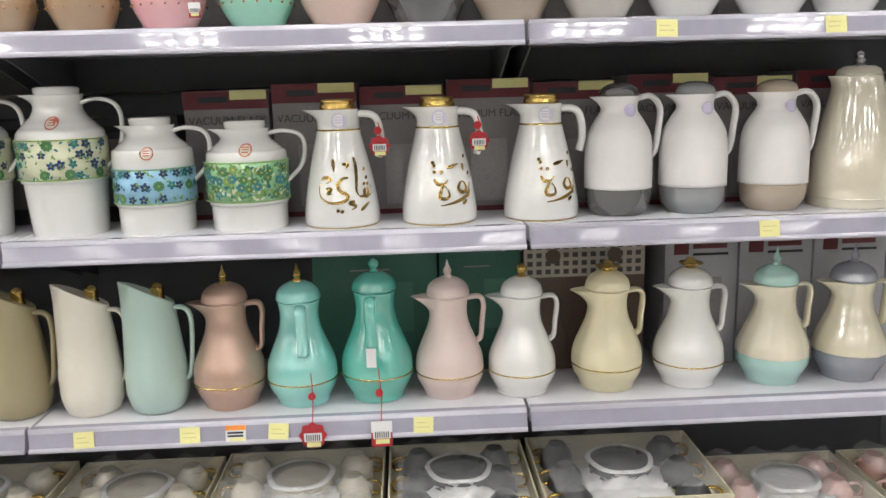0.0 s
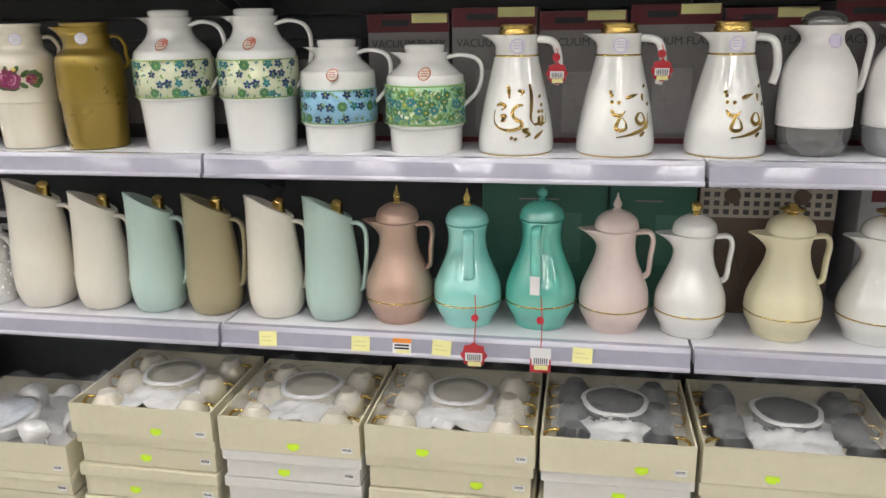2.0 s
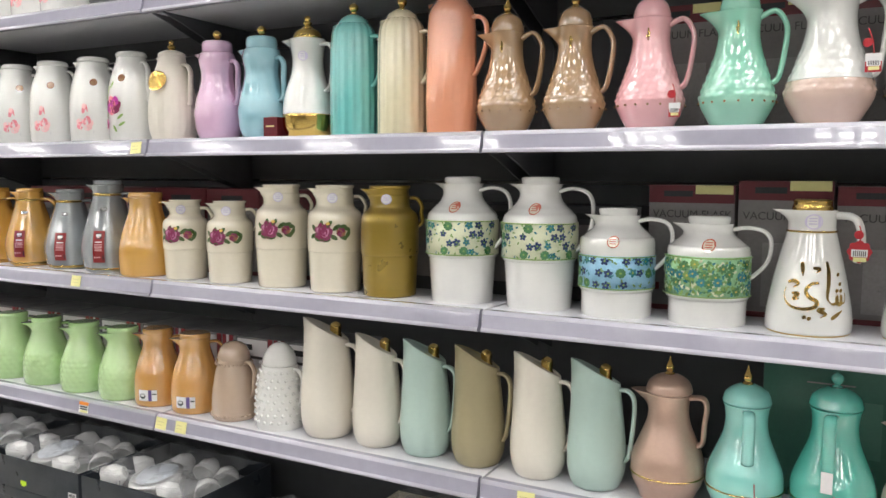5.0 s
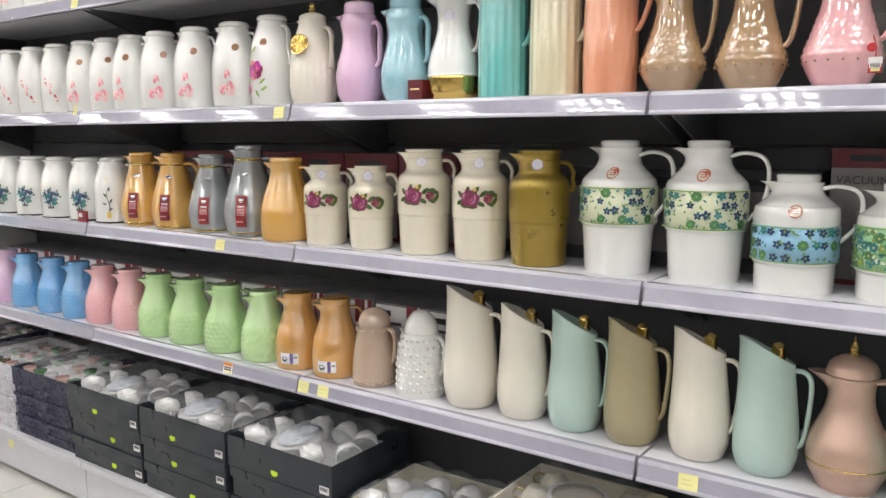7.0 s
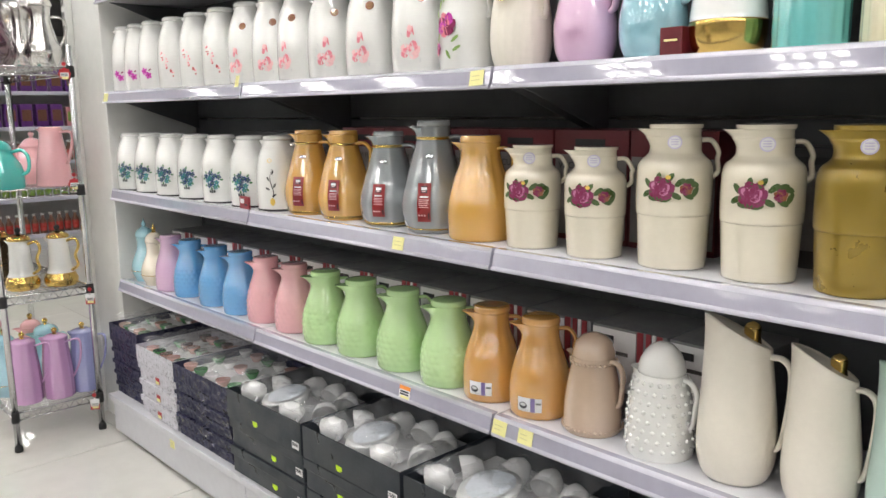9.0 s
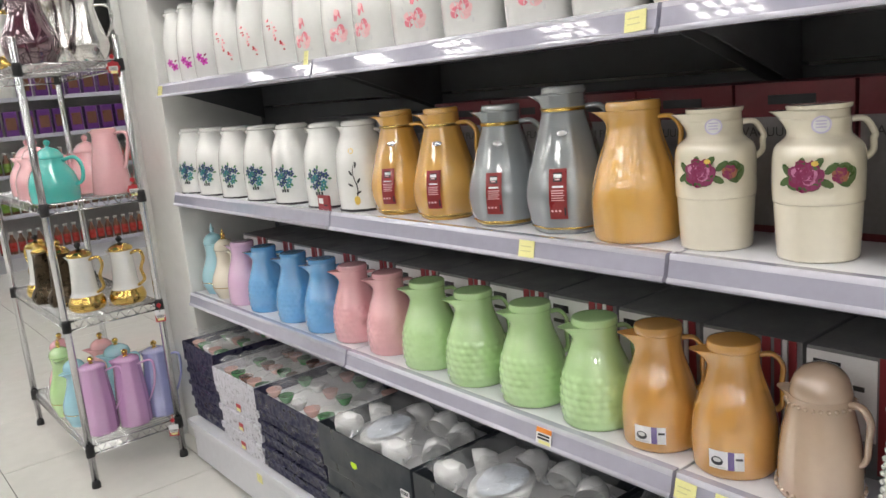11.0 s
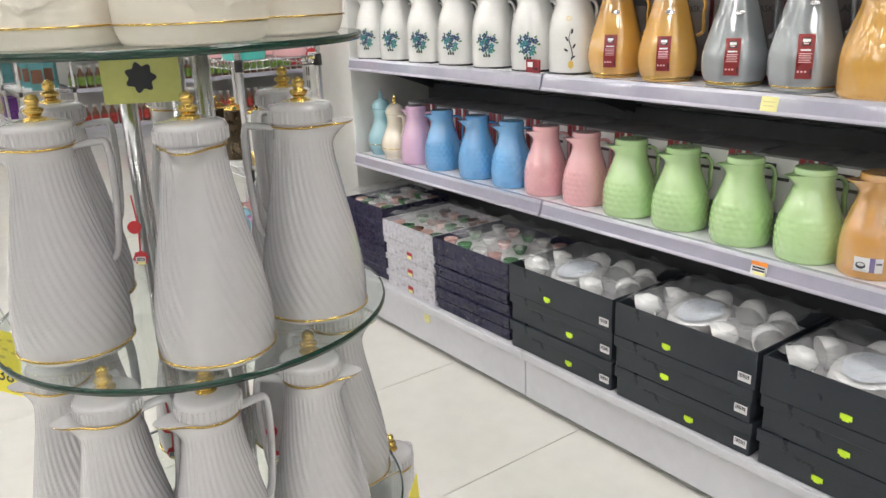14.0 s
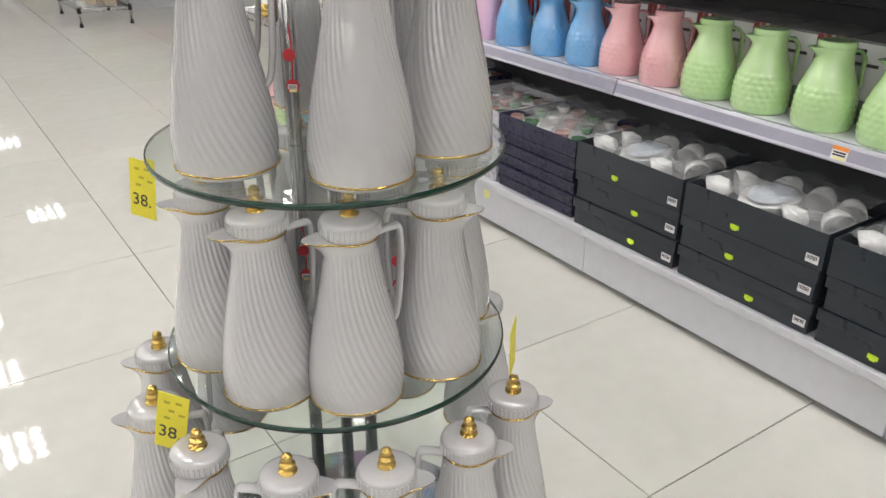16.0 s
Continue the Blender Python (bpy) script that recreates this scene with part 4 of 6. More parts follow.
def egg_flask(label, H, R, prints, sticker=False, group="white printed flasks"):
    p = scaled([(0.006, 0.92), (0.012, 0.95), (0.04, 0.97), (0.25, 1.0), (0.48, 0.99), (0.68, 0.92), (0.83, 0.79), (0.93, 0.66), (1.0, 0.60)], H * 0.945, R)
    lr = R * 0.64
    o = jug("vacuum_flask", label, p, WHITE, [(0, lr * 0.92), (0.002, lr), (H * 0.035, lr), (H * 0.06, lr * 0.86), (H * 0.07, lr * 0.45)], WHITE, spout=(0.020, 0.03, 16),
            handle=(ear(R * 0.58, H * 0.88, 0.026, H * 0.45, R * 0.95), 0.005, 0.009), foot=(R * 0.975, 0.009, BLACK), group=group)
    w = Wrap(p, -96, 0.001)
    if prints == "bouquet":
        rnd = random.Random(4)
        for i in range(11):
            a = i * 2.4
            q = 0.0086 * math.sqrt(i)
            w.flower(q * math.cos(a), H * 0.36 + q * math.sin(a), 0.0092, rnd.choice([0, 1, 0]), 3, 5, i)
        for i in range(16):
            a = i * 0.39 * 2
            w.blob(0.033 * math.cos(a), H * 0.36 + 0.031 * math.sin(a), 0.0055, 0.0026, math.degrees(a), 2, 6)
        for k in range(3):
            w.quad(-0.011 + 0.008 * k, -0.005 + 0.008 * k, H * 0.165, H * 0.205, 4)
        part("bouquet_print", w.bm, [F_BLUE, F_TEAL, F_GREEN, F_LEAF, INK], o, "printed bouquet of blue and green flowers")
    elif prints == "branch":
        w.stroke([(0.01, 0.03), (0.016, 0.06), (0.006, 0.10), (0.012, 0.13)], 0.0012, 0)
        for a, b, r in ((0.02, 0.08, 60), (0.0, 0.10, 120), (0.018, 0.05, 30), (0.014, 0.12, 80), (-0.002, 0.07, 150)):
            w.blob(a, b, 0.008, 0.003, r, 0, 7)
        w.blob(0.012, 0.03, 0.008, 0.012, 0, 1, 9)
        w.blob(0.004, 0.155, 0.007, 0.007, 0, 2, 12)
        w.blob(0.004, 0.155, 0.005, 0.005, 0, 3, 12)
        part("branch_print", w.bm, [INK, F_YEL, F_YEL, PL["white"]], o, "printed dark branch with leaves")
    elif prints == "rose":
        w.rose(0.004, H * 0.22, 0.024, 0, 1, 2)
        w.stroke([(0.0, H * 0.34), (0.006, H * 0.43), (0.014, H * 0.36)], 0.0045, 0)
        w.blob(0.004, H * 0.42, 0.006, 0.008, 0, 1, 8)
        for a, b in ((-0.022, 0.31), (-0.026, 0.22), (0.028, 0.13), (-0.018, 0.37)):
            w.blob(a, H * b, 0.006, 0.0025, a * 3000, 3, 6)
        part("rose_print", w.bm, [F_PINK, F_PALE, PL["white"], mat("print_grey", (0.6, 0.6, 0.6), 0.4) if "print_grey" not in bpy.data.materials else bpy.data.materials["print_grey"]], o, "printed pink rose")
    elif prints == "peony":
        w.rose(0.004, H * 0.40, 0.028, 0, 1, 2)
        w.rose(-0.028, H * 0.20, 0.015, 0, 1, 2)
        for a, b, r in ((0.03, 0.28, 40), (-0.015, 0.58, 80), (0.012, 0.15, -60), (-0.02, 0.30, 70), (0.034, 0.2, 30), (-0.026, 0.5, 120), (0.0, 0.63, 60)):
            w.blob(a, H * b, 0.012, 0.004, r, 3, 7)
        part("peony_print", w.bm, [F_MAG, F_ROSE, F_PINK, F_LEAF], o, "printed magenta peony")
    elif prints == "spray":
        rnd = random.Random(9)
        for i in range(24):
            t = i / 24
            w.blob(-0.02 + 0.045 * t + rnd.uniform(-0.008, 0.008), H * (0.5 - 0.30 * t) + rnd.uniform(-0.010, 0.010), 0.0034, 0.0028, 0, rnd.choice([0, 1, 2]), 6)
        part("blossom_print", w.bm, [F_PINK, F_PALE, RED], o, "printed spray of small red blossoms")
    else:
        for a, b in ((-0.006, 0.28), (0.010, 0.22)):
            w.flower(a, H * b, 0.013, 0, 1, 5, 2)
        w.blob(0.016, H * 0.30, 0.006, 0.003, 40, 1, 6)
        part("orchid_print", w.bm, [F_MAG, F_ROSE], o, "printed purple orchid")
    if sticker:
        round_sticker(o, p, 0.022, H * 0.70, 0.0105, plastic("brown_sticker", (0.30, 0.07, 0.06)), PL["brown"])
    return o


place("branch", lambda: egg_flask("white flask with a printed branch", 0.228, 0.070, "branch"), -2.998, 0.09, MZ, 36)
for k, x in enumerate((-3.164, -3.347, -3.526, -3.70, -3.875, -4.035)):
    place("bouquet", lambda: egg_flask("white flask with a printed blue and green bouquet", 0.226, 0.072, "bouquet"), x + 0.012, 0.085 - 0.004 * k, MZ, 36)

# ---- upper shelf ----
EWER = [(0, 0.60), (0.02, 0.64), (0.08, 0.78), (0.22, 1.0), (0.32, 0.98), (0.5, 0.78), (0.7, 0.60), (0.85, 0.545), (1.0, 0.60)]


BRONZE = mat("bronze_trim", (0.30, 0.17, 0.08), 0.3, metal=0.7, var=0.1)


def ewer(label, color, H=0.225, R=0.068, lidc=None, base=None, base_mat=None, ring=True, shape=None, handle_mat=None, fin="spire", fin_mat=GOLD):
    p = scaled(EWER, H, R)
    o = jug("vacuum_flask", label, p, color, [(-0.002, 0.037), (0.01, 0.037), (0.030, 0.030), (0.042, 0.014)], lidc or color, fin, fin_mat, shape or dimple(6, 24, 0.028, H * 0.25, H * 0.60), spout=(0.034, 0.05, 12), base=base, base_mat=base_mat,
            handle=(ear(R * 0.56, H * 0.93, 0.045, H * 0.38, R * 0.93, 0.012), 0.0055, 0.010), handle_mat=handle_mat, rings=((H * 0.225, 0.002),) if ring and shape else (), seg=96, smooth_n=10, group="ewer flasks on the upper shelf")
    if ring and not shape:
        bm = bmesh.new()
        for i in range(18):
            a = 2 * math.pi * i / 18
            q = radius_at(p, H * 0.225) + 0.002
            bmesh.ops.create_icosphere(bm, subdivisions=1, radius=0.0026, matrix=Matrix.Translation((q * math.cos(a), q * math.sin(a), H * 0.225)))
        part("bead_band", bm, BRONZE, o, "band of small bronze beads")
    if ring:
        w = Wrap(p, -86, 0.001)
        for k in range(5):
            w.blob(0, H * 0.80 + 0.005 * k, 0.005 - abs(k - 2) * 0.0015, 0.0018, 20 * k, 0, 6)
        part("gold_motif", w.bm, GOLD, o)
    return o


for k, x in enumerate((0.655, 0.505, 0.33)):
    place("wewer", lambda: ewer("white ewer-shaped flask with a gold knob", WHITE, 0.225, 0.072, ring=False), x, 0.10, TZ)
ewer("pale grey beige ewer flask", plastic("greige", (0.55, 0.52, 0.46)), 0.225, 0.072, ring=False).matrix_basis = pose(0.16, 0.10, TZ)
ewer("taupe ribbed flask with a gold line", c["taupe"], 0.24, 0.078, shape=dimple(12, 40, 0.014, 0.058, 0.2), ring=True, fin="ball").matrix_basis = pose(-0.012, 0.11, TZ)
o = ewer("dark grey ribbed flask with a gold line", c["dark_grey"], 0.24, 0.078, shape=dimple(12, 40, 0.014, 0.058, 0.2), ring=True, fin="ball")
round_sticker(o, scaled(EWER, 0.24, 0.078), 0.0, 0.205, 0.013, PL["dark_grey"], PAPER)
o.matrix_basis = pose(-0.18, 0.11, TZ)
o = ewer("white ewer flask with a beige pink base and a hanging card", WHITE, 0.24, 0.077, plastic("peach", (0.70, 0.50, 0.42)), 0.085, PL["peach"], False)
hang_tag(o, (0.060, -0.040, 0.17), (0.070, -0.052, 0.125), 0.026, "card")
o.matrix_basis = pose(-0.347, 0.105, TZ)
ewer("mint green glossy ewer flask with gold beads", c["seafoam"], 0.225, 0.070).matrix_basis = pose(-0.507, 0.10, TZ)
o = ewer("pink glossy ewer flask with gold beads and a tag", c["pink"], 0.225, 0.068)
hang_tag(o, (0.055, -0.05, 0.09), (0.062, -0.058, 0.052), 0.022, "card")
o.matrix_basis = pose(-0.675, 0.10, TZ)
for x in (-0.836, -0.992):
    place("brown_ewer", lambda: ewer("caramel brown glossy ewer flask with gold beads", c["brown"], 0.222, 0.066), x, 0.10, TZ)


def tall_flask(label, color, shape, H=0.285, R=0.058):
    p = scaled([(0, 0.95), (0.01, 0.98), (0.03, 1.0), (0.6, 0.99), (0.8, 0.95), (0.88, 0.86), (0.93, 0.68)], H, R)
    return jug("vacuum_flask", label, p, color, [(0, 0.038), (0.010, 0.034), (0.02, 0.022), (0.024, 0.01)], color, "ball", GOLD, shape, spout=(0.022, 0.04, 16),
               handle=(ear(R * 0.9, H * 0.88, 0.035, H * 0.45, R), 0.0055, 0.010), seg=80, smooth_n=7, group="tall straight flasks")


tall_flask("coral orange flask with a diamond relief", c["coral"], dimple(9, 20, 0.045, 0.01, 0.19), 0.30).matrix_basis = pose(-1.13, 0.10, TZ)
tall_flask("pale yellow fluted flask with a gold knob", c["pale_yellow"], ribs(18, 0.022), 0.275).matrix_basis = pose(-1.263, 0.10, TZ)
tall_flask("turquoise fluted flask with a gold knob", c["turquoise"], ribs(18, 0.022), 0.275).matrix_basis = pose(-1.40, 0.10, TZ)
VASE = [(0, 0.72), (0.02, 0.78), (0.12, 0.94), (0.28, 1.0), (0.45, 0.93), (0.62, 0.76), (0.76, 0.70), (0.9, 0.78), (1.0, 0.70)]
p = scaled([(0, 0.72), (0.02, 0.80), (0.10, 0.95), (0.25, 1.0), (0.45, 0.90), (0.65, 0.66), (0.8, 0.60), (1.0, 0.70)], 0.25, 0.066)
o = jug("vacuum_flask", "white flask with a mirror gold base and lid", p, WHITE, [(0, 0.036), (0.006, 0.037), (0.02, 0.03), (0.03, 0.012)], GOLD, "stack", GOLD, spout=(0.035, 0.04, 12), base=0.062, base_mat=GOLD,
        handle=(ear(0.045, 0.235, 0.035, 0.12, 0.062), 0.0055, 0.010))
round_sticker(o, p, 0.014, 0.205, 0.012, LILAC_PAPER, PAPER)
o.matrix_basis = pose(-1.544, 0.105, TZ)
for x, key in ((-1.690, "sky"), (-1.845, "lilac")):
    p = scaled(VASE, 0.235, 0.064)
    o = jug("vacuum_flask", "%s flask with carved swirls and a gold knob" % {"sky": "sky blue", "lilac": "pale lilac"}[key], p, c[key], [(0, 0.040), (0.012, 0.041), (0.03, 0.038), (0.034, 0.02)], c[key], "ball", GOLD,
            ribs(14, 0.012, 16, 0.12, 0.2), spout=(0.034, 0.045, 12), handle=(ear(0.05, 0.21, 0.022, 0.10, 0.062), 0.006, 0.010), seg=56)
    w = Wrap(p, -88, 0.0015)
    for k in range(4):
        w.stroke([(-0.05, 0.075 + k * 0.006), (0.0, 0.045 + k * 0.006), (0.05, 0.075 + k * 0.006)], 0.0016)
    part("carved_swirl", w.bm, c[key], o)
    o.matrix_basis = pose(x, 0.10, TZ)
p = scaled([(0, 0.80), (0.02, 0.86), (0.2, 1.0), (0.45, 0.97), (0.7, 0.82), (0.88, 0.60), (0.95, 0.56)], 0.235, 0.066)
o = jug("vacuum_flask", "pearl white pleated flask with a gold rosette", p, IVORY, [(0, 0.036), (0.01, 0.036), (0.018, 0.02)], IVORY, "stack", GOLD, ribs(22, 0.018, 0, 0.01, 0.13), spout=(0.022, 0.03, 14), handle=(ear(0.04, 0.21, 0.03, 0.10, 0.06), 0.005, 0.009), seg=64)
w = Wrap(p, -84, 0.005)
w.blob(0, 0.165, 0.027, 0.027, 0, 0, 24)
for k in range(12):
    w.blob(0.017 * math.cos(k * 0.5236), 0.165 + 0.017 * math.sin(k * 0.5236), 0.006, 0.004, k * 30, 0, 7)
w.stroke([(-0.012, 0.165), (-0.006, 0.174), (0.004, 0.172), (0.006, 0.160), (-0.004, 0.157)], 0.003)
part("gold_rosette", w.bm, GOLD, o, "embossed gold rosette")
o.matrix_basis = pose(-2.011, 0.095, TZ)
egg_flask("white flask with a large magenta peony", 0.258, 0.068, "peony", True).matrix_basis = pose(-2.172, 0.095, TZ)
for k, x in enumerate((-2.33, -2.515, -2.69, -2.845, -2.985, -3.13)):
    place("roseflask", lambda: egg_flask("white flask with a printed pink rose", 0.252, 0.070, "rose", True), x, 0.09, TZ, (30, 26, 40, 14, 34, 20)[k])
for k, x in enumerate((-3.30, -3.465, -3.635)):
    place("spray", lambda: egg_flask("white flask with a spray of small red blossoms", 0.252, 0.067, "spray"), x, 0.085, TZ, 36)
for k, x in enumerate((-3.795, -3.925, -4.048)):
    place("orchid", lambda: egg_flask("slim white flask with a purple orchid", 0.252, 0.060, "orchid"), x, 0.075, TZ, 36)
# the highest shelf: white flasks of which the feet show
for k, x in enumerate((-2.46, -2.60, -2.75, -2.90, -3.08, -3.24, -3.40, -3.56)):
    place("roseflask", None, x, 0.10, SHELF_Z["high"], 8 * (k % 3))


# ---- cartons behind the flasks ----
def carton(label, x0, x1, y0, y1, z0, z1, main, art, group):
    o = thing("carton", label, "carton", group)
    w, h = x1 - x0, z1 - z0
    part("box", boxes((-w / 2, w / 2, 0, y1 - y0, 0, h), bevel=0.0015), main, o)
    for i, (nm, m_, u0, u1, v0, v1) in enumerate(art):
        part(nm, boxes((w * (u0 - 0.5), w * (u1 - 0.5), -0.0012 - 0.0004 * i, -0.0004, h * v0, h * v1)), m_, o)
    o.matrix_basis = pose((x0 + x1) / 2, y0, z0)
    return o


CARD_GREY = mat("grey_printed_card", (0.24, 0.225, 0.225), 0.45, var=0.12, scale=12)
CARD_RED = mat("dark_red_card", (0.13, 0.012, 0.02), 0.4, var=0.12, scale=12)
CARD_BROWN = mat("brown_card", (0.115, 0.075, 0.055), 0.5, var=0.12, scale=12)
CARD_GREEN = mat("green_card", (0.06, 0.19, 0.14), 0.45, var=0.12, scale=12)
CARD_PALE = mat("pale_grey_card", (0.44, 0.44, 0.47), 0.45, var=0.06, scale=12)
CARD_PATTERN = mat("beige_card", (0.50, 0.45, 0.38), 0.5, var=0.08, scale=30)
GREY_TEXT = mat("grey_text", (0.07, 0.065, 0.065), 0.5)
SILVER_ART = mat("silver_art", (0.33, 0.31, 0.31), 0.4, var=0.15, scale=20)


def words(text, x, y, z, size, m_, parent, rot=90.0):
    cu = bpy.data.curves.new("writing", "FONT")
    cu.body, cu.size, cu.extrude = text, size, 0.0002
    tmp = bpy.data.objects.new("writing", cu)
    scene.collection.objects.link(tmp)
    me = bpy.data.meshes.new_from_object(tmp.evaluated_get(bpy.context.evaluated_depsgraph_get()))
    bpy.data.objects.remove(tmp)
    me.materials.append(m_)
    ob = new("writing", me)
    ob.parent = parent
    ob.matrix_basis = pose(x, y, z, rot, 0, 0)
    return ob


for k in range(8):
    x0 = -0.70 + k * 0.187 + (0.02 if k > 4 else 0)
    o = carton("grey vacuum flask carton with a dark red top band", x0, x0 + 0.18, 0.225, 0.37, MZ, MZ + 0.275 + 0.01 * (k % 2), CARD_GREY,
               [("red_band", CARD_RED, 0, 1, 0.86, 1.0), ("yellow_corner", TAG_YELLOW, 0.55, 0.98, 0.93, 1.0), ("brand_bar", INK, 0.18, 0.52, 0.91, 0.955), ("red_foot", CARD_RED, 0, 1, 0, 0.04), ("flask_picture", SILVER_ART, 0.28, 0.72, 0.08, 0.55), ("small_mark", CARD_RED, 0.05, 0.15, 0.16, 0.22)], "flask cartons on the middle shelf")
    words("VACUUM FLASK", -0.080, -0.0044, 0.205, 0.023, GREY_TEXT, o)
for k in range(4):
    x0 = -1.55 + k * 0.21
    carton("dark grey flask carton behind the flasks", x0, x0 + 0.2, 0.24, 0.37, MZ, MZ + 0.225, mat("charcoal_card", (0.05, 0.05, 0.055), 0.45) if k == 0 else bpy.data.materials["charcoal_card"],
           [("pale_panel", CARD_GREY, 0.12, 0.88, 0.15, 0.8), ("header", INK, 0.2, 0.8, 0.86, 0.92)], "dark cartons on the middle shelf")
for k in range(9):
    x0 = -3.45 + k * 0.205
    o = carton("dark red carton standing behind the flasks" if k > 2 else "charcoal carton standing behind the flasks", x0, x0 + 0.2, 0.22, 0.37, MZ, MZ + (0.252 if k > 2 else 0.232), CARD_RED if k > 2 else bpy.data.materials["charcoal_card"], [("grey_front", CARD_GREY, 0.02, 0.98, 0.05, 0.78), ("dark_mark", INK, 0.3, 0.7, 0.86, 0.92)], "red cartons on the middle shelf")
    words("VACUUM FLASK", -0.085, -0.0044, 0.165, 0.022, GREY_TEXT, o)
for k, (x0, x1, mm, lab) in enumerate(((-0.45, -0.17, CARD_GREEN, "green flask carton with faint white print"), (-0.165, 0.02, CARD_GREEN, "green flask carton with faint white print"))):
    o = carton(lab, x0, x1, 0.235, 0.37, LZ, LZ + 0.29, mm, [("print_line", SILVER_ART, 0.3, 0.62, 0.85, 0.86), ("pitcher_outline", mat("green_art", (0.10, 0.27, 0.20), 0.4) if k == 0 else bpy.data.materials["green_art"], 0.55, 0.8, 0.35, 0.75)], "cartons on the low shelf")
o = carton("brown carton with a patterned beige lid and pitcher drawings", 0.025, 0.30, 0.22, 0.37, LZ, LZ + 0.305, CARD_BROWN, [("patterned_top", CARD_PATTERN, 0, 1, 0.72, 1.0)], "cartons on the low shelf")
bm = bmesh.new()
for i in range(13):
    for j in range(4):
        box(bm, -0.13 + i * 0.0205, -0.118 + i * 0.0205, -0.0032, -0.0024, 0.227 + j * 0.019, 0.238 + j * 0.019)
tagged(part("dot_pattern", bm, GREY_TEXT, o), kind="stuff")
for u in (-0.072, 0.068):
    bm = lathe(bmesh.new(), [(0, 0.017), (0.0015, 0.017)], 20)
    bmesh.ops.transform(bm, matrix=pose(u, -0.0035, 0.268, 90), verts=bm.verts)
    part("round_emblem", bm, CARD_BROWN, o)
bm = bmesh.new()
for u in (-0.075, 0.045):
    P = [(u - 0.03, 0.03), (u - 0.038, 0.07), (u - 0.02, 0.13), (u - 0.022, 0.165), (u, 0.19), (u + 0.022, 0.165), (u + 0.02, 0.13), (u + 0.038, 0.07), (u + 0.03, 0.03)]
    tube(bm, [(a, -0.002, b) for a, b in P], 0.0012, seg=4, n=4)
    tube(bm, [(u + 0.022, -0.002, 0.16), (u + 0.05, -0.002, 0.15), (u + 0.036, -0.002, 0.09)], 0.0012, seg=4, n=4)
part("pitcher_drawing", bm, GREY_TEXT, o)
for k in range(4):
    x0 = 0.345 + k * 0.172
    o = carton("pale grey flask carton with a dark red square mark", x0, x0 + 0.168, 0.215, 0.37, LZ, LZ + 0.315, CARD_PALE,
               [("red_mark", CARD_RED, 0.12, 0.32, 0.83, 0.93), ("word_bar", CARD_RED, 0.38, 0.84, 0.87, 0.905), ("small_bar", INK, 0.38, 0.86, 0.82, 0.838), ("pitcher_picture", SILVER_ART, 0.25, 0.78, 0.12, 0.66)], "pale cartons on the low shelf")
STRIPE_RED = mat("stripe_dark_red", (0.28, 0.03, 0.04), 0.4)
for k in range(13):
    x0 = -3.98 + k * 0.192
    o = carton("dark carton with white and dark red stripes", x0, x0 + 0.185, 0.18, 0.37, LZ, LZ + 0.205, mat("carton_grey_top", (0.20, 0.20, 0.21), 0.5, var=0.12) if k == 0 else bpy.data.materials["carton_grey_top"],
               [("white_panel", PAPER, 0.0, 0.60, 0.30, 0.97), ("word_bar", INK, 0.06, 0.30, 0.82, 0.90), ("small_bar", GREY_TEXT, 0.06, 0.5, 0.70, 0.74), ("stripe", STRIPE_RED, 0.62, 0.70, 0.05, 1.0), ("stripe", STRIPE_RED, 0.74, 0.80, 0.1, 1.0), ("white_stripe", PAPER, 0.82, 0.86, 0.1, 1.0), ("stripe", STRIPE_RED, 0.88, 0.95, 0.1, 1.0)], "striped cartons on the low shelf")


for k in range(7):
    x0 = -0.72 + k * 0.187
    o = carton("grey vacuum flask carton with a dark red top band", x0, x0 + 0.18, 0.235, 0.37, TZ, TZ + 0.275, CARD_GREY,
               [("red_band", CARD_RED, 0, 1, 0.86, 1.0), ("yellow_corner", TAG_YELLOW, 0.55, 0.98, 0.93, 1.0), ("brand_bar", INK, 0.18, 0.52, 0.91, 0.955), ("flask_picture", SILVER_ART, 0.28, 0.72, 0.08, 0.55)], "flask cartons on the upper shelf")
    words("VACUUM FLASK", -0.080, -0.0044, 0.205, 0.023, GREY_TEXT, o)
carton("small dark red box beside the white and gold flask", -1.642, -1.598, 0.045, 0.085, TZ, TZ + 0.055, CARD_RED, [("word_bar", TAG_YELLOW, 0.2, 0.8, 0.55, 0.62)], "")
carton("small red packet leaning at the foot of a white flask", -3.112, -3.058, 0.012, 0.020, MZ, MZ + 0.040, STRIPE_RED, [("print_panel", PAPER, 0.15, 0.55, 0.45, 0.8), ("print_bar", INK, 0.6, 0.9, 0.3, 0.4)], "")


# ---- gift boxes on the base deck ----
DECK = 0.206
BOX_CREAM = mat("cream_board", (0.66, 0.61, 0.46), 0.55, var=0.05, scale=6, bump=0.05)
BOX_WHITE = mat("white_board", (0.70, 0.68, 0.66), 0.55, var=0.05, scale=6, bump=0.05)
BOX_BLACK = mat("black_board", (0.020, 0.026, 0.035), 0.42, var=0.18, scale=8, bump=0.15, bscale=140)
BOX_NAVY = mat("navy_brocade_board", (0.018, 0.018, 0.05), 0.4, var=0.35, scale=40, bump=0.3, bscale=160)
BOX_LACE = mat("lace_print_board", (0.56, 0.55, 0.60), 0.5, var=0.4, scale=70, bump=0.2, bscale=160)
CUP_CREAM = plastic("cup_cream", (0.78, 0.72, 0.58))
CUP_GREY = mat("cup_dark_grey", (0.06, 0.062, 0.065), 0.35, var=0.15, scale=30)
CUP_WHITE = plastic("cup_white", (0.82, 0.82, 0.82))
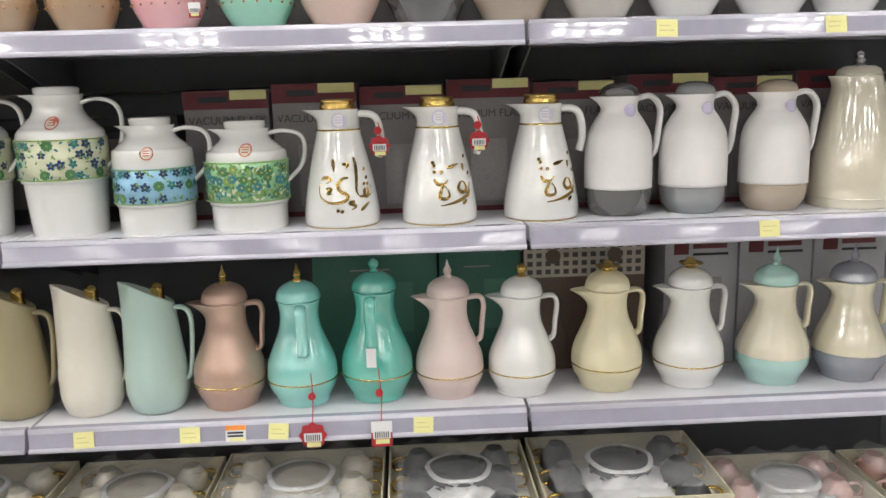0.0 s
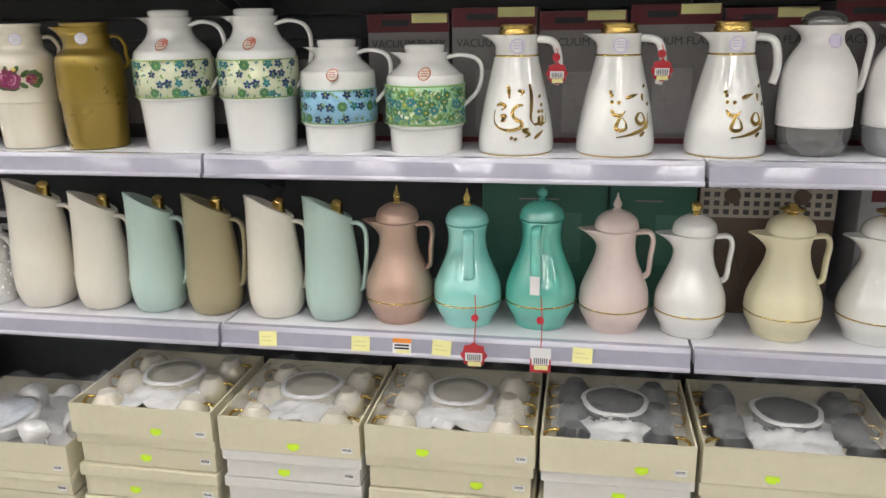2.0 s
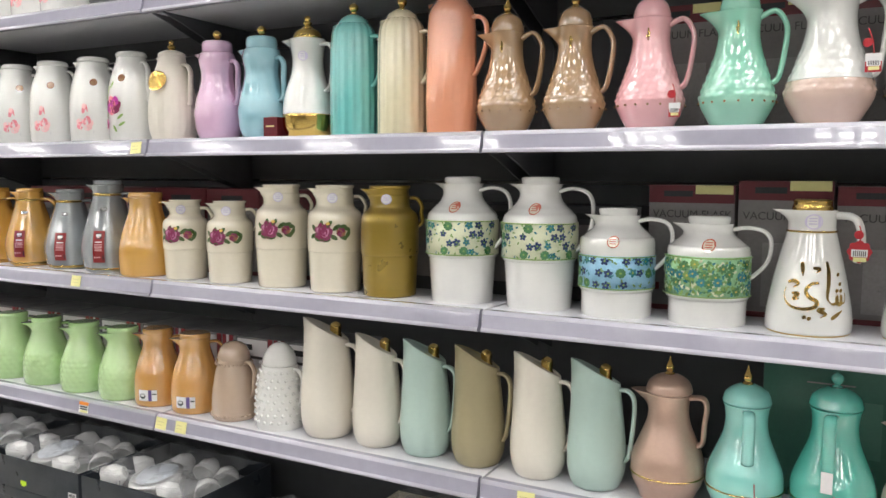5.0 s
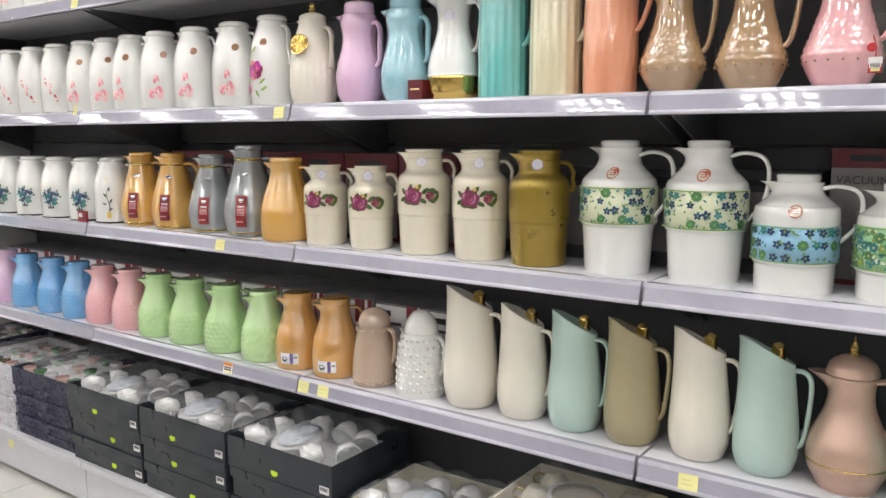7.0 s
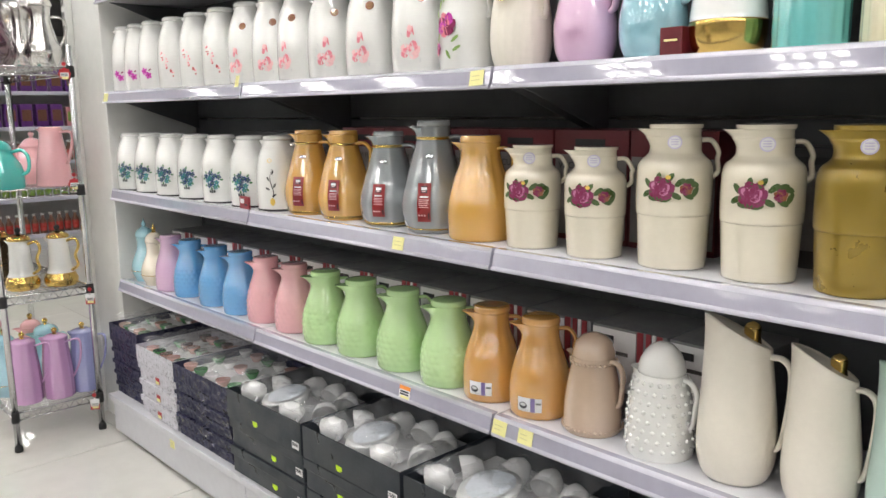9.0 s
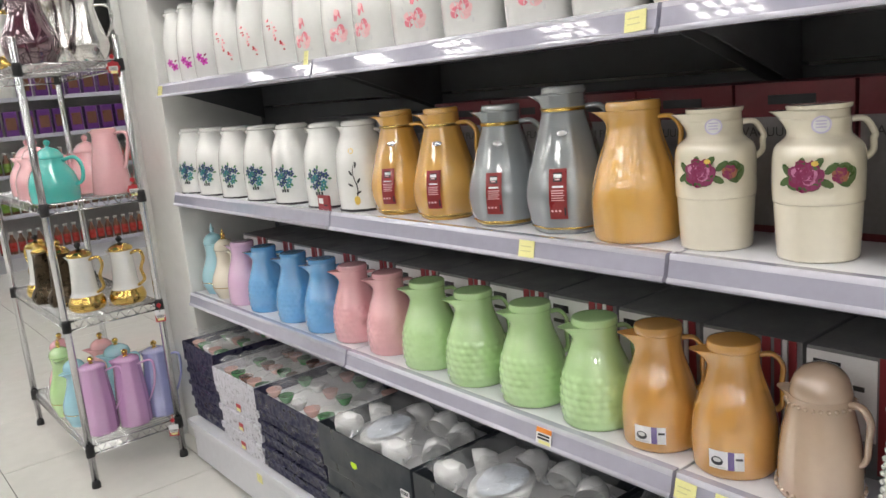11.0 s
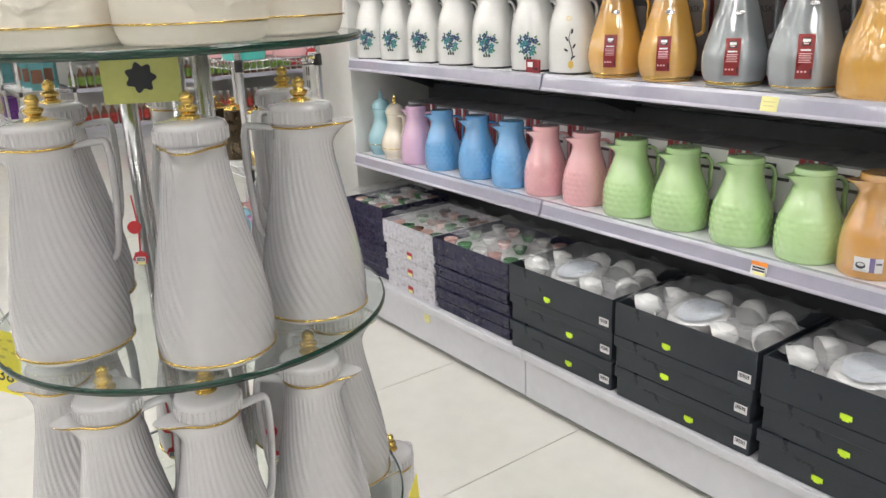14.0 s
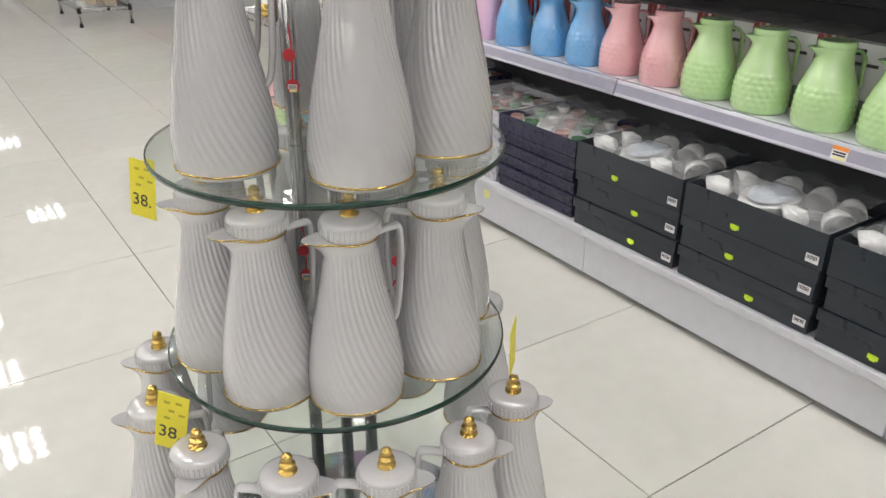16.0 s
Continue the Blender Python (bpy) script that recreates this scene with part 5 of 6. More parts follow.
CUP_PINK = plastic("cup_pink", (0.74, 0.46, 0.42))
SATIN = mat("white_satin", (0.80, 0.80, 0.80), 0.35, var=0.05, bump=0.5, bscale=30)


def neon(o, x, y, z, w=0.026, h=0.012):
    part("neon_sticker", boxes((x - w / 2, x + w / 2, y - 0.0012, y - 0.0002, z - h / 2, z + h / 2), (x - w * 0.3, x + w * 0.25, y - 0.0016, y - 0.0002, z - h * 0.8, z + h * 0.55)), TAG_NEON, o, "neon yellow price sticker")


def code(o, x, y, z, w=0.024, h=0.013):
    part("barcode_label", boxes((x - w / 2, x + w / 2, y - 0.001, y - 0.0002, z - h / 2, z + h / 2)), PAPER, o)
    bm = bmesh.new()
    for i in range(8):
        box(bm, x - w * 0.4 + i * w * 0.1, x - w * 0.4 + i * w * 0.1 + w * (0.04 + 0.02 * (i % 2)), y - 0.0015, y - 0.0009, z - h * 0.1, z + h * 0.36)
    tagged(part("barcode", bm, INK, o), kind="stuff")


def lidded_box(label, w, d, h, m_, group, seed=0):
    """A closed gift box: a tray with a slightly wider lid."""
    rnd = random.Random(seed)
    o = thing("gift_box", label, "box", group)
    part("tray", boxes((-w / 2 + 0.006, w / 2 - 0.006, 0.006, d - 0.006, 0.001, h * 0.8), bevel=0.002), m_, o)
    part("lid", boxes((-w / 2, w / 2, 0, d, h * 0.64, h - 0.001), bevel=0.003), m_, o)
    if m_ is BOX_LACE:
        part("sticker", boxes((-0.016, 0.016, 0.0045, 0.0056, h * 0.15, h * 0.5)), RED, o, "red and yellow price sticker")
        part("sticker_foot", boxes((-0.014, 0.014, 0.004, 0.0046, h * 0.12, h * 0.3)), TAG_YELLOW, o)
    elif m_ is not BOX_NAVY:
        neon(o, rnd.uniform(-0.07, 0.07), 0.0055, h * 0.30)
        code(o, w / 2 - 0.030, 0.0055, h * 0.32, *((0.034, 0.022) if m_ is BOX_BLACK else (0.024, 0.013)))
    return o


def cup(bm, x, y, z, r, h, mi=0, lie=None, handle_mi=1, hdir=180):
    """A tea cup with wall thickness and a ring handle."""
    before = set(bm.verts)
    lathe(bm, [(0, r * 0.45), (h * 0.06, r * 0.5), (h * 0.4, r * 0.86), (h, r), (h, r * 0.93), (h * 0.4, r * 0.78), (h * 0.1, r * 0.4)], 18, mi=mi)
    a = radians(hdir)
    tube(bm, [(q * math.cos(a), q * math.sin(a), zz) for q, zz in ((r * 0.86, h * 0.8), (r * 1.35, h * 0.85), (r * 1.5, h * 0.55), (r * 1.15, h * 0.3), (r * 0.7, h * 0.3))], r * 0.085, r * 0.12, 6, 3, mi=handle_mi, up=(math.sin(a), -math.cos(a), 0))
    vs = [v for v in bm.verts if v not in before]
    bmesh.ops.transform(bm, matrix=Matrix.Translation((x, y, z)) @ (lie or Matrix()), verts=vs)


def open_tray(w, d, h, t):
    """An open box with walls of thickness t, as one shell."""
    bm = bmesh.new()
    outer = [(-w / 2, 0), (w / 2, 0), (w / 2, d), (-w / 2, d)]
    inner = [(-w / 2 + t, t), (w / 2 - t, t), (w / 2 - t, d - t), (-w / 2 + t, d - t)]
    rings = [[bm.verts.new((x, y, z)) for x, y in ring] for ring, z in ((outer, 0), (outer, h), (inner, h), (inner, t))]
    for a, b in zip(rings, rings[1:]):
        for i in range(4):
            bm.faces.new((a[i], a[(i + 1) % 4], b[(i + 1) % 4], b[i]))
    bm.faces.new(rings[0][::-1])
    bm.faces.new(rings[-1])
    return bm


WRAP_BLUE = mat("wrapping_foam", (0.60, 0.64, 0.70), 0.3, var=0.12, scale=25, coat=0.5, bump=0.5, bscale=40)


def open_set(label, w, d, h, board, cupm, handlem, platem, group, style="round"):
    """An open gift box with six cups round a stack of wrapped saucers."""
    o = thing("tea_set_box", label, "tea set", group)
    t = 0.004
    part("tray", open_tray(w, d, h, t), board, o)
    part("inner_liner", boxes((-w / 2 + t, w / 2 - t, t, d - t, h * 0.35, h * 0.42)), board if style == "round" else PAPER, o)
    zf = h * (0.5 if style == "tumbled" else 0.42)
    rnd = random.Random(len(label) + int(w * 1000))
    if style == "round":
        for i in range(3):
            for s in (-1, 1):
                bm = bmesh.new()
                cup(bm, s * (w * 0.5 - 0.066), 0.048 + i * (d - 0.096) / 2, zf + 0.052, 0.040, 0.052, lie=pose(0, 0, 0, 180, 0, 0), hdir=180 if s < 0 else 0)
                part("cup", bm, [cupm, handlem], o)
        bm = bmesh.new()
        for k in range(5):
            lathe(bm, [(0, 0.035), (0.003, 0.045), (0.006, 0.067), (0.0075, 0.067), (0.005, 0.045), (0.003, 0.02)], 28, z0=zf + 0.012 + 0.007 * k, y0=d * 0.55)
        part("saucer_stack", bm, platem, o)
        lathe_b = lathe(bmesh.new(), [(zf + 0.050, 0.073), (zf + 0.054, 0.070), (zf + 0.0535, 0.062)], 30, lambda th, z, r: r * (1 + 0.03 * math.sin(5 * th)), y0=d * 0.55, cap=False)
        part("satin_rim", lathe_b, SATIN, o)
        bm = bmesh.new()
        n = 14
        grid = [[bm.verts.new((-0.085 + 0.17 * i / n, 0.02 + (d - 0.04) * j / n * 0.62, zf + 0.020 + 0.018 * math.exp(-((i - n / 2) / 4) ** 2) + rnd.uniform(-0.006, 0.009))) for i in range(n + 1)] for j in range(n + 1)]
        for j in range(n):
            for i in range(n):
                if (grid[j][i].co.xy - Vector((0, d * 0.55))).length > 0.062:
                    bm.faces.new((grid[j][i], grid[j][i + 1], grid[j + 1][i + 1], grid[j + 1][i])).smooth = True
        part("satin_cloth", bm, SATIN, o, "crumpled white satin")
    elif style == "tumbled":
        for px, py, rx, rz in ((-0.155, 0.075, 112, -60), (-0.135, 0.165, 100, -40), (-0.050, 0.240, 118, -15), (0.045, 0.245, 116, 10), (0.135, 0.225, 112, 30), (0.150, 0.130, 104, 50), (0.085, 0.060, 108, -50)):
            px = max(-w / 2 + 0.055, min(w / 2 - 0.055, px))
            bm = bmesh.new()
            cup(bm, px, min(py, d - 0.06), zf + 0.032, 0.040, 0.056, lie=pose(0, 0, 0, rx, 0, rz) @ Matrix.Translation((0, 0, -0.028)), hdir=330)
            part("cup", bm, [cupm, handlem], o)
        for k in range(6):
            bm = bmesh.new()
            lathe(bm, [(0, 0.03), (0.002, 0.05), (0.006, 0.076), (0.0075, 0.076), (0.004, 0.05), (0.003, 0.02)], 30)
            bmesh.ops.transform(bm, matrix=pose(-0.030 + 0.002 * k, 0.105, zf + 0.014 + 0.0052 * k, 10, -4, 0), verts=bm.verts)
            part("saucer", bm, platem, o)
        bm = lathe(bmesh.new(), [(0.0, 0.060), (0.001, 0.056), (0.0012, 0.020), (0.0015, 0.002)], 26, lambda th, z, r: r * (1 + 0.05 * math.sin(3 * th) + 0.03 * math.sin(7 * th)), cap=False)
        bmesh.ops.transform(bm, matrix=pose(-0.020, 0.105, zf + 0.054, 10, -4, 0), verts=bm.verts)
        part("wrapping", bm, WRAP_BLUE, o, "pale blue-white wrapping on the saucers")
    else:
        for i in range(3):
            for s in range(5):
                bm = bmesh.new()
                lathe(bm, [(0, 0.012), (0.004, 0.016), (0.02, 0.024), (0.026, 0.025), (0.024, 0.02)], 14, x0=-w / 2 + 0.04 + s * (w - 0.08) / 4, y0=0.05 + i * (d - 0.1) / 2, z0=zf)
                part("cup", bm, (cupm, handlem, platem)[(i + s) % 3], o)
    # clear film over the set
    bm = bmesh.new()
    n = 16
    grid = [[bm.verts.new((-w / 2 + 0.02 + (w - 0.04) * i / n, 0.015 + (d - 0.03) * j / n, max(h * 0.86, zf + 0.060) + 0.010 * math.sin(i * 1.3 + j * 0.7) * math.sin(j * 0.9) + rnd.uniform(-0.004, 0.004))) for i in range(n + 1)] for j in range(n + 1)]
    for j in range(n):
        for i in range(n):
            bm.faces.new((grid[j][i], grid[j][i + 1], grid[j + 1][i + 1], grid[j + 1][i]))
    part("film", bm, FILM, o, "crumpled clear plastic film")
    if style != "small":
        neon(o, rnd.uniform(-0.06, 0.06), 0, h * 0.24)
        code(o, w / 2 - 0.028, 0, h * 0.24, *((0.034, 0.022) if board is BOX_BLACK else (0.024, 0.013)))
    return o


def stack(x0, x1, y0, d, heights, top, board, lab, seed, top_args):
    """Closed boxes one on another, with an open set on top."""
    z = DECK
    cx, w = (x0 + x1) / 2, x1 - x0 - 0.006
    rnd = random.Random(seed)
    for k, h in enumerate(heights):
        o = lidded_box(lab, w, d, h, board[k % len(board)], "stacked gift boxes", seed * 7 + k)
        o.matrix_basis = pose(cx + rnd.uniform(-0.003, 0.003), y0 + rnd.uniform(-0.005, 0.005), z, 0, 0, rnd.uniform(-0.6, 0.6))
        z += h + 0.0006
    if top:
        o = open_set(*top_args[:1], w, d, top, *top_args[1:])
        o.matrix_basis = pose(cx, y0 - 0.004, z)


GB = "open gift boxes with cups"
cr = ("open cream gift box of cream cups round wrapped saucers", BOX_CREAM, CUP_CREAM, GOLD, CUP_CREAM, GB)
gr = ("open cream gift box of dark grey cups with gold handles", BOX_CREAM, CUP_GREY, GOLD, CUP_GREY, GB)
LB = "closed cream gift box with a lid and neon sticker"
stack(-1.345, -1.000, -0.085, 0.30, (0.060, 0.083, 0.083), 0.072, [BOX_CREAM], LB, 1, cr)
stack(-1.775, -1.365, -0.085, 0.32, (0.055, 0.055), 0.075, [BOX_CREAM], LB, 8, ("low cream gift box of white cups in clear film", BOX_CREAM, CUP_WHITE, CUP_WHITE, CUP_WHITE, GB, "tumbled"))
stack(-0.990, -0.668, -0.085, 0.30, (0.071, 0.071, 0.071), 0.080, [BOX_CREAM, BOX_WHITE, BOX_WHITE, BOX_WHITE], LB, 2, cr)
stack(-0.662, -0.300, -0.085, 0.30, (0.060, 0.083, 0.083), 0.072, [BOX_CREAM], LB, 3, cr)
stack(-0.296, 0.014, -0.085, 0.30, (0.074, 0.074, 0.074), 0.078, [BOX_CREAM, BOX_CREAM, BOX_WHITE, BOX_WHITE], LB, 4, gr)
stack(0.020, 0.402, -0.085, 0.30, (0.050, 0.087, 0.087), 0.080, [BOX_WHITE, BOX_WHITE, BOX_CREAM], LB, 5, gr)
stack(0.412, 0.760, -0.085, 0.30, (0.055, 0.055, 0.055), 0.070, [BOX_CREAM], LB, 6, ("open cream gift box of pink cups", BOX_CREAM, CUP_PINK, CUP_PINK, SATIN, GB))
stack(0.77, 1.12, -0.085, 0.30, (0.055, 0.055, 0.055), 0.070, [BOX_CREAM], LB, 7, ("open cream gift box of pink cups", BOX_CREAM, CUP_PINK, CUP_PINK, SATIN, GB))
bl = ("open black gift box of white cups and saucers in film", BOX_BLACK, CUP_WHITE, CUP_WHITE, CUP_WHITE, GB, "tumbled")
KB = "closed black gift box with a neon sticker"
for k, (x0, x1) in enumerate(((-3.085, -2.660), (-2.655, -2.230), (-2.222, -1.80))):
    stack(x0, x1, -0.085, 0.33, (0.092, 0.092), 0.094, [BOX_BLACK], KB, 11 + k, bl)
sm = ("closed gift box of small coloured cups under film", BOX_NAVY, CUP_PINK, plastic("cup_green", (0.10, 0.28, 0.12)), CUP_WHITE, GB, "small")
stack(-3.495, -3.095, -0.075, 0.32, (0.042, 0.042, 0.042, 0.042, 0.042), 0.055, [BOX_NAVY], "flat navy patterned gift box", 21, ("open navy gift box of small coloured cups under film",) + sm[1:])
stack(-3.825, -3.500, -0.070, 0.32, (0.066, 0.066, 0.066), 0.066, [BOX_LACE], "white gift box with a lace print", 22, ("open lace-printed box of small coloured cups under film", BOX_LACE, CUP_PINK, PL["cup_green"], plastic("cup_brown", (0.2, 0.08, 0.05)), GB, "small"))
stack(-4.112, -3.832, -0.06, 0.32, (0.048, 0.048, 0.048, 0.048, 0.048), 0.055, [BOX_NAVY], "flat navy patterned gift box", 23, ("open navy gift box of small coloured cups under film",) + sm[1:])


# ---- glass display tower with white flasks ----
TWX, TWY = -2.400, -1.278
TIERS = ((0.882, 0.264), (0.555, 0.275), (0.228, 0.355), (1.244, 0.253))
tower = thing("display_tower", "round glass display stand with chrome poles and clear glass tiers", "display stand")
tower.matrix_basis = pose(TWX, TWY, FZ)
for z, r in ((z - FZ, r) for z, r in TIERS):
    g = part("glass_tier", lathe(bmesh.new(), [(z - 0.008, r - 0.003), (z, r - 0.003)], 72), GLASS, tower, "round clear glass tier")
    g.visible_shadow = False
    part("tier_edge", lathe(bmesh.new(), [(z - 0.008, r - 0.0028), (z - 0.0085, r - 0.001), (z - 0.004, r), (z + 0.0005, r - 0.001), (z, r - 0.0028)], 72, cap=False), GLASS_EDGE, tower, "green polished glass edge")
for a in (30, 150, 270):
    part("pole", lathe(bmesh.new(), [(0.03, 0.011), (1.62, 0.011)], 14, x0=0.055 * math.cos(radians(a)), y0=0.055 * math.sin(radians(a))), CHROME, tower)
part("foot_plate", lathe(bmesh.new(), [(0, 0.30), (0.012, 0.30), (0.022, 0.285), (0.03, 0.10), (0.03, 0.06)], 48), CHROME, tower)

TWIST = [(0, 0.062), (0.003, 0.067), (0.012, 0.0685), (0.05, 0.068), (0.10, 0.061), (0.16, 0.049), (0.21, 0.0395), (0.24, 0.0365), (0.255, 0.037)]


def swirl(th, z, r):
    """Fine ribs, upright at the neck and swinging round towards the foot; the panel under the lip stays smooth."""
    if z < 0.014 or z > 0.236:
        return r
    away = abs((th - math.pi + math.pi) % (2 * math.pi) - math.pi)
    k = min(1.0, max(0.0, (away - 0.28) / 0.25)) * min(1.0, (z - 0.014) / 0.02)
    return r * (1 + 0.017 * k * math.cos(38 * th - 46 * (1 - z / 0.24) ** 1.7))


def twist_flask():
    o = jug("vacuum_flask", "white spiral-ribbed pitcher flask with gold rim lines", TWIST, plastic("pearl_white", (0.51, 0.50, 0.515), 0.16, 0.9), [(0.0, 0.036), (0.002, 0.040), (0.018, 0.040), (0.024, 0.036), (0.027, 0.02)], PL["pearl_white"], "stack", GOLD,
            swirl, spout=(0.030, 0.035, 12), handle=([(0.034, 0, 0.248), (0.060, 0, 0.252), (0.072, 0, 0.246), (0.073, 0, 0.19), (0.066, 0, 0.12), (0.052, 0, 0.105)], 0.0045, 0.009), rings=((0.008, 0.0025), (0.252, 0.0025)), seg=180, smooth_n=10, group="white spiral flasks on the display stand")
    bm = bmesh.new()
    for i in range(36):
        a = 2 * math.pi * i / 36
        box(bm, -0.0012, 0.0012, -0.0012, 0.0012, 0.258, 0.272, m=None)
        vs = list(bm.verts)[-8:]
        bmesh.ops.translate(bm, verts=vs, vec=(0.0404 * math.cos(a), 0.0404 * math.sin(a), 0))
    tagged(part("lid_ribs", bm, PL["pearl_white"], o), kind="stuff")
    return o


def shell_flask():
    prof = [(0, 0.070), (0.004, 0.078), (0.03, 0.084), (0.09, 0.082), (0.15, 0.066), (0.2, 0.048), (0.24, 0.044)]
    o = jug("vacuum_flask", "pearl cream flask with shell pleats and a gold line", prof, IVORY, [(0, 0.042), (0.012, 0.042), (0.03, 0.03), (0.036, 0.01)], IVORY, "stack", GOLD, spout=(0.028, 0.04, 12),
            handle=(ear(0.044, 0.225, 0.04, 0.10, 0.08), 0.006, 0.010), rings=((0.022, 0.0022),), group="cream shell flasks on the display stand")
    w = Wrap(prof, -60, 0.003)
    for k in range(9):
        a = radians(20 + k * 17)
        w.stroke([(0.0 + 0.012 * math.cos(a), 0.035 + 0.012 * math.sin(a)), (0.05 * math.cos(a), 0.035 + 0.055 * math.sin(a)), (0.085 * math.cos(a), 0.035 + 0.10 * math.sin(a))], 0.0034)
    part("shell_pleats", w.bm, IVORY, o)
    return o


def ring_of(key, build, z, r, angles, turns):
    for a, tz in zip(angles, turns):
        place(key, build, TWX + r * math.cos(radians(a)), TWY + r * math.sin(radians(a)), z, tz)


ring_of("twist", twist_flask, 0.8825, 0.178, (-76, -13, 41, 100, 160, 222), (70, 150, 240, 300, 20, 60))
ring_of("twist", None, 0.5555, 0.192, (-58, -20, 24, 72, 120, 170, 222, 262), (82, 84, 238, 260, 120, 200, 40, 64))
ring_of("twist", None, 0.2285, 0.308, (-68, -41, -16, 9, 33, 92, 128, 164, 200, 236, 266), (140, 236, 240, 238, 246, 120, 150, 180, 220, 64, 64))
ring_of("shell", shell_flask, 1.2445, 0.148, (-70, -5, 58, 125, 190, 245), (20, 55, 60, 90, 180, 240))


def yellow_tag(ang, z, r, txt, lean=0, turn=50):
    o = thing("price_card", "yellow paper price card hanging from a glass tier", "price tag", "yellow price cards")
    o.matrix_basis = pose(TWX + r * math.cos(radians(ang)), TWY + r * math.sin(radians(ang)), z, 0, lean, turn)
    part("card", boxes((-0.024, 0.024, -0.0012, 0, -0.095, 0.006)), TAG_CARD, o)
    if txt:
        words(txt, -0.020, -0.0016, -0.074, 0.030, INK, o)
        bm = bmesh.new()
        for k, (a, b) in enumerate(((-0.014, -0.012), (0.004, -0.010), (-0.006, -0.026), (0.010, -0.030), (-0.012, -0.040))):
            box(bm, a, a + 0.009, -0.0018, -0.001, b, b + 0.004)
        part("print_marks", bm, mat("dim_print", (0.45, 0.38, 0.03), 0.5) if "dim_print" not in bpy.data.materials else bpy.data.materials["dim_print"], o)


TAG_CARD = mat("yellow_price_card", (0.80, 0.70, 0.05), 0.55, var=0.05, scale=30)
yellow_tag(-134, 0.818, 0.312, "38.", 8, 38)
yellow_tag(-80, 0.556, 0.298, "38.", 12, 46)
yellow_tag(52, 0.566, 0.290, "", -8, 130)
for a, z, r in ((-48, 0.72, 0.12), (10, 0.70, 0.15), (-46, 1.00, 0.13)):
    t_ = thing("hanging_tag", "small red tag on a string hanging between the white flasks", "price tag", "tags on the display stand")
    hang_tag(t_, (0, 0, 0.07), (0.002, -0.003, 0.0), 0.014, "flower")
    t_.matrix_basis = pose(TWX + r * math.cos(radians(a)), TWY + r * math.sin(radians(a)), z, 0, 0, 55)
sg = thing("sign_card", "pale green card with a dark flower shape under the top tier", "sign")
sg.matrix_basis = pose(TWX + 0.07, TWY - 0.055, 1.200, 0, 0, 62)
part("card", boxes((-0.045, 0.045, -0.002, 0, -0.026, 0.030)), mat("pale_green_card", (0.50, 0.52, 0.16), 0.5), sg)
bm = bmesh.new()
ring = []
for i in range(48):
    a = 2 * math.pi * i / 48
    q = 0.016 * (1 + 0.16 * math.cos(7 * a))
    ring.append(bm.verts.new((q * math.cos(a), -0.0035, q * math.sin(a) + 0.004)))
bm.faces.new(ring)
part("flower_shape", bm, INK, sg)


# ---- chrome wire rack at the end of the aisle ----
def wire_rack(x0, x1, y0, y1, levels, H, label):
    o = thing("wire_rack", label, "wire rack", "chrome wire racks")
    zf = FZ
    for x in (x0, x1):
        for y in (y0, y1):
            p = part("post", lathe(bmesh.new(), [(zf + 0.03, 0.0125), (H, 0.0125), (H + 0.004, 0.009)], 14, x0=x, y0=y), CHROME, o)
            part("foot", lathe(bmesh.new(), [(zf, 0.016), (zf + 0.018, 0.016), (zf + 0.03, 0.010)], 12, x0=x, y0=y), BLACK, p, "black levelling foot")
    for z in levels:
        bm = bmesh.new()
        for y in (y0, y1):
            for dz in (0, -0.03):
                tube(bm, [(x0, y, z + dz), (x1, y, z + dz)], 0.003, seg=6, n=1)
            n = int((x1 - x0) / 0.045)
            for i in range(n):
                xa, xb = x0 + (x1 - x0) * i / n, x0 + (x1 - x0) * (i + 0.5) / n
                tube(bm, [(xa, y, z - 0.03), (xb, y, z), (xa + (x1 - x0) / n, y, z - 0.03)], 0.0018, seg=5, n=1)
        for x in (x0, x1):
            for dz in (0, -0.03):
                tube(bm, [(x, y0, z + dz), (x, y1, z + dz)], 0.003, seg=6, n=1, up=(1, 0, 0))
            n = 8
            for i in range(n):
                ya = y0 + (y1 - y0) * i / n
                s = (y1 - y0) / n
                tube(bm, [(x, ya, z - 0.03), (x, ya + s / 2, z), (x, ya + s, z - 0.03)], 0.0018, seg=5, n=1, up=(1, 0, 0))
        n = int((x1 - x0) / 0.022)
        for i in range(1, n):
            x = x0 + (x1 - x0) * i / n
            tube(bm, [(x, y0, z - 0.001), (x, y1, z - 0.001)], 0.0017, seg=5, n=1, up=(1, 0, 0))
        part("wire_shelf", bm, CHROME, o)
        for x in (x0, x1):
            for y in (y0, y1):
                part("collar", lathe(bmesh.new(), [(z - 0.036, 0.0165), (z - 0.002, 0.0155), (z + 0.008, 0.0145)], 12, x0=x, y0=y), BLACK if z < 1.6 else CHROME, o)
    return o


RX0, RX1, RY0, RY1 = -5.05, -4.20, -0.425, -0.095
RL = (0.18, 0.65, 1.065, 1.535)
wire_rack(RX0, RX1, RY0, RY1, RL, 1.62, "chrome wire rack filled with coloured flasks")


def fluted(label, color, H=0.25, R=0.062):
    prof = [(0, R * 0.92), (0.006, R), (H * 0.4, R * 0.97), (H * 0.9, R * 0.80), (H, R * 0.78)]
    return jug("vacuum_flask", label, prof, color, [(0, R * 0.8), (0.008, R * 0.74), (0.016, R * 0.4)], color, "ball", GOLD, octagon(10, 1.6), spout=(0.022, 0.03, 12),
               handle=([(R * 0.75, 0, H * 0.93), (R * 1.6, 0, H * 0.95), (R * 1.55, 0, H * 0.6), (R * 1.0, 0, H * 0.3)], 0.004, 0.008), group="fluted flasks on the wire rack")


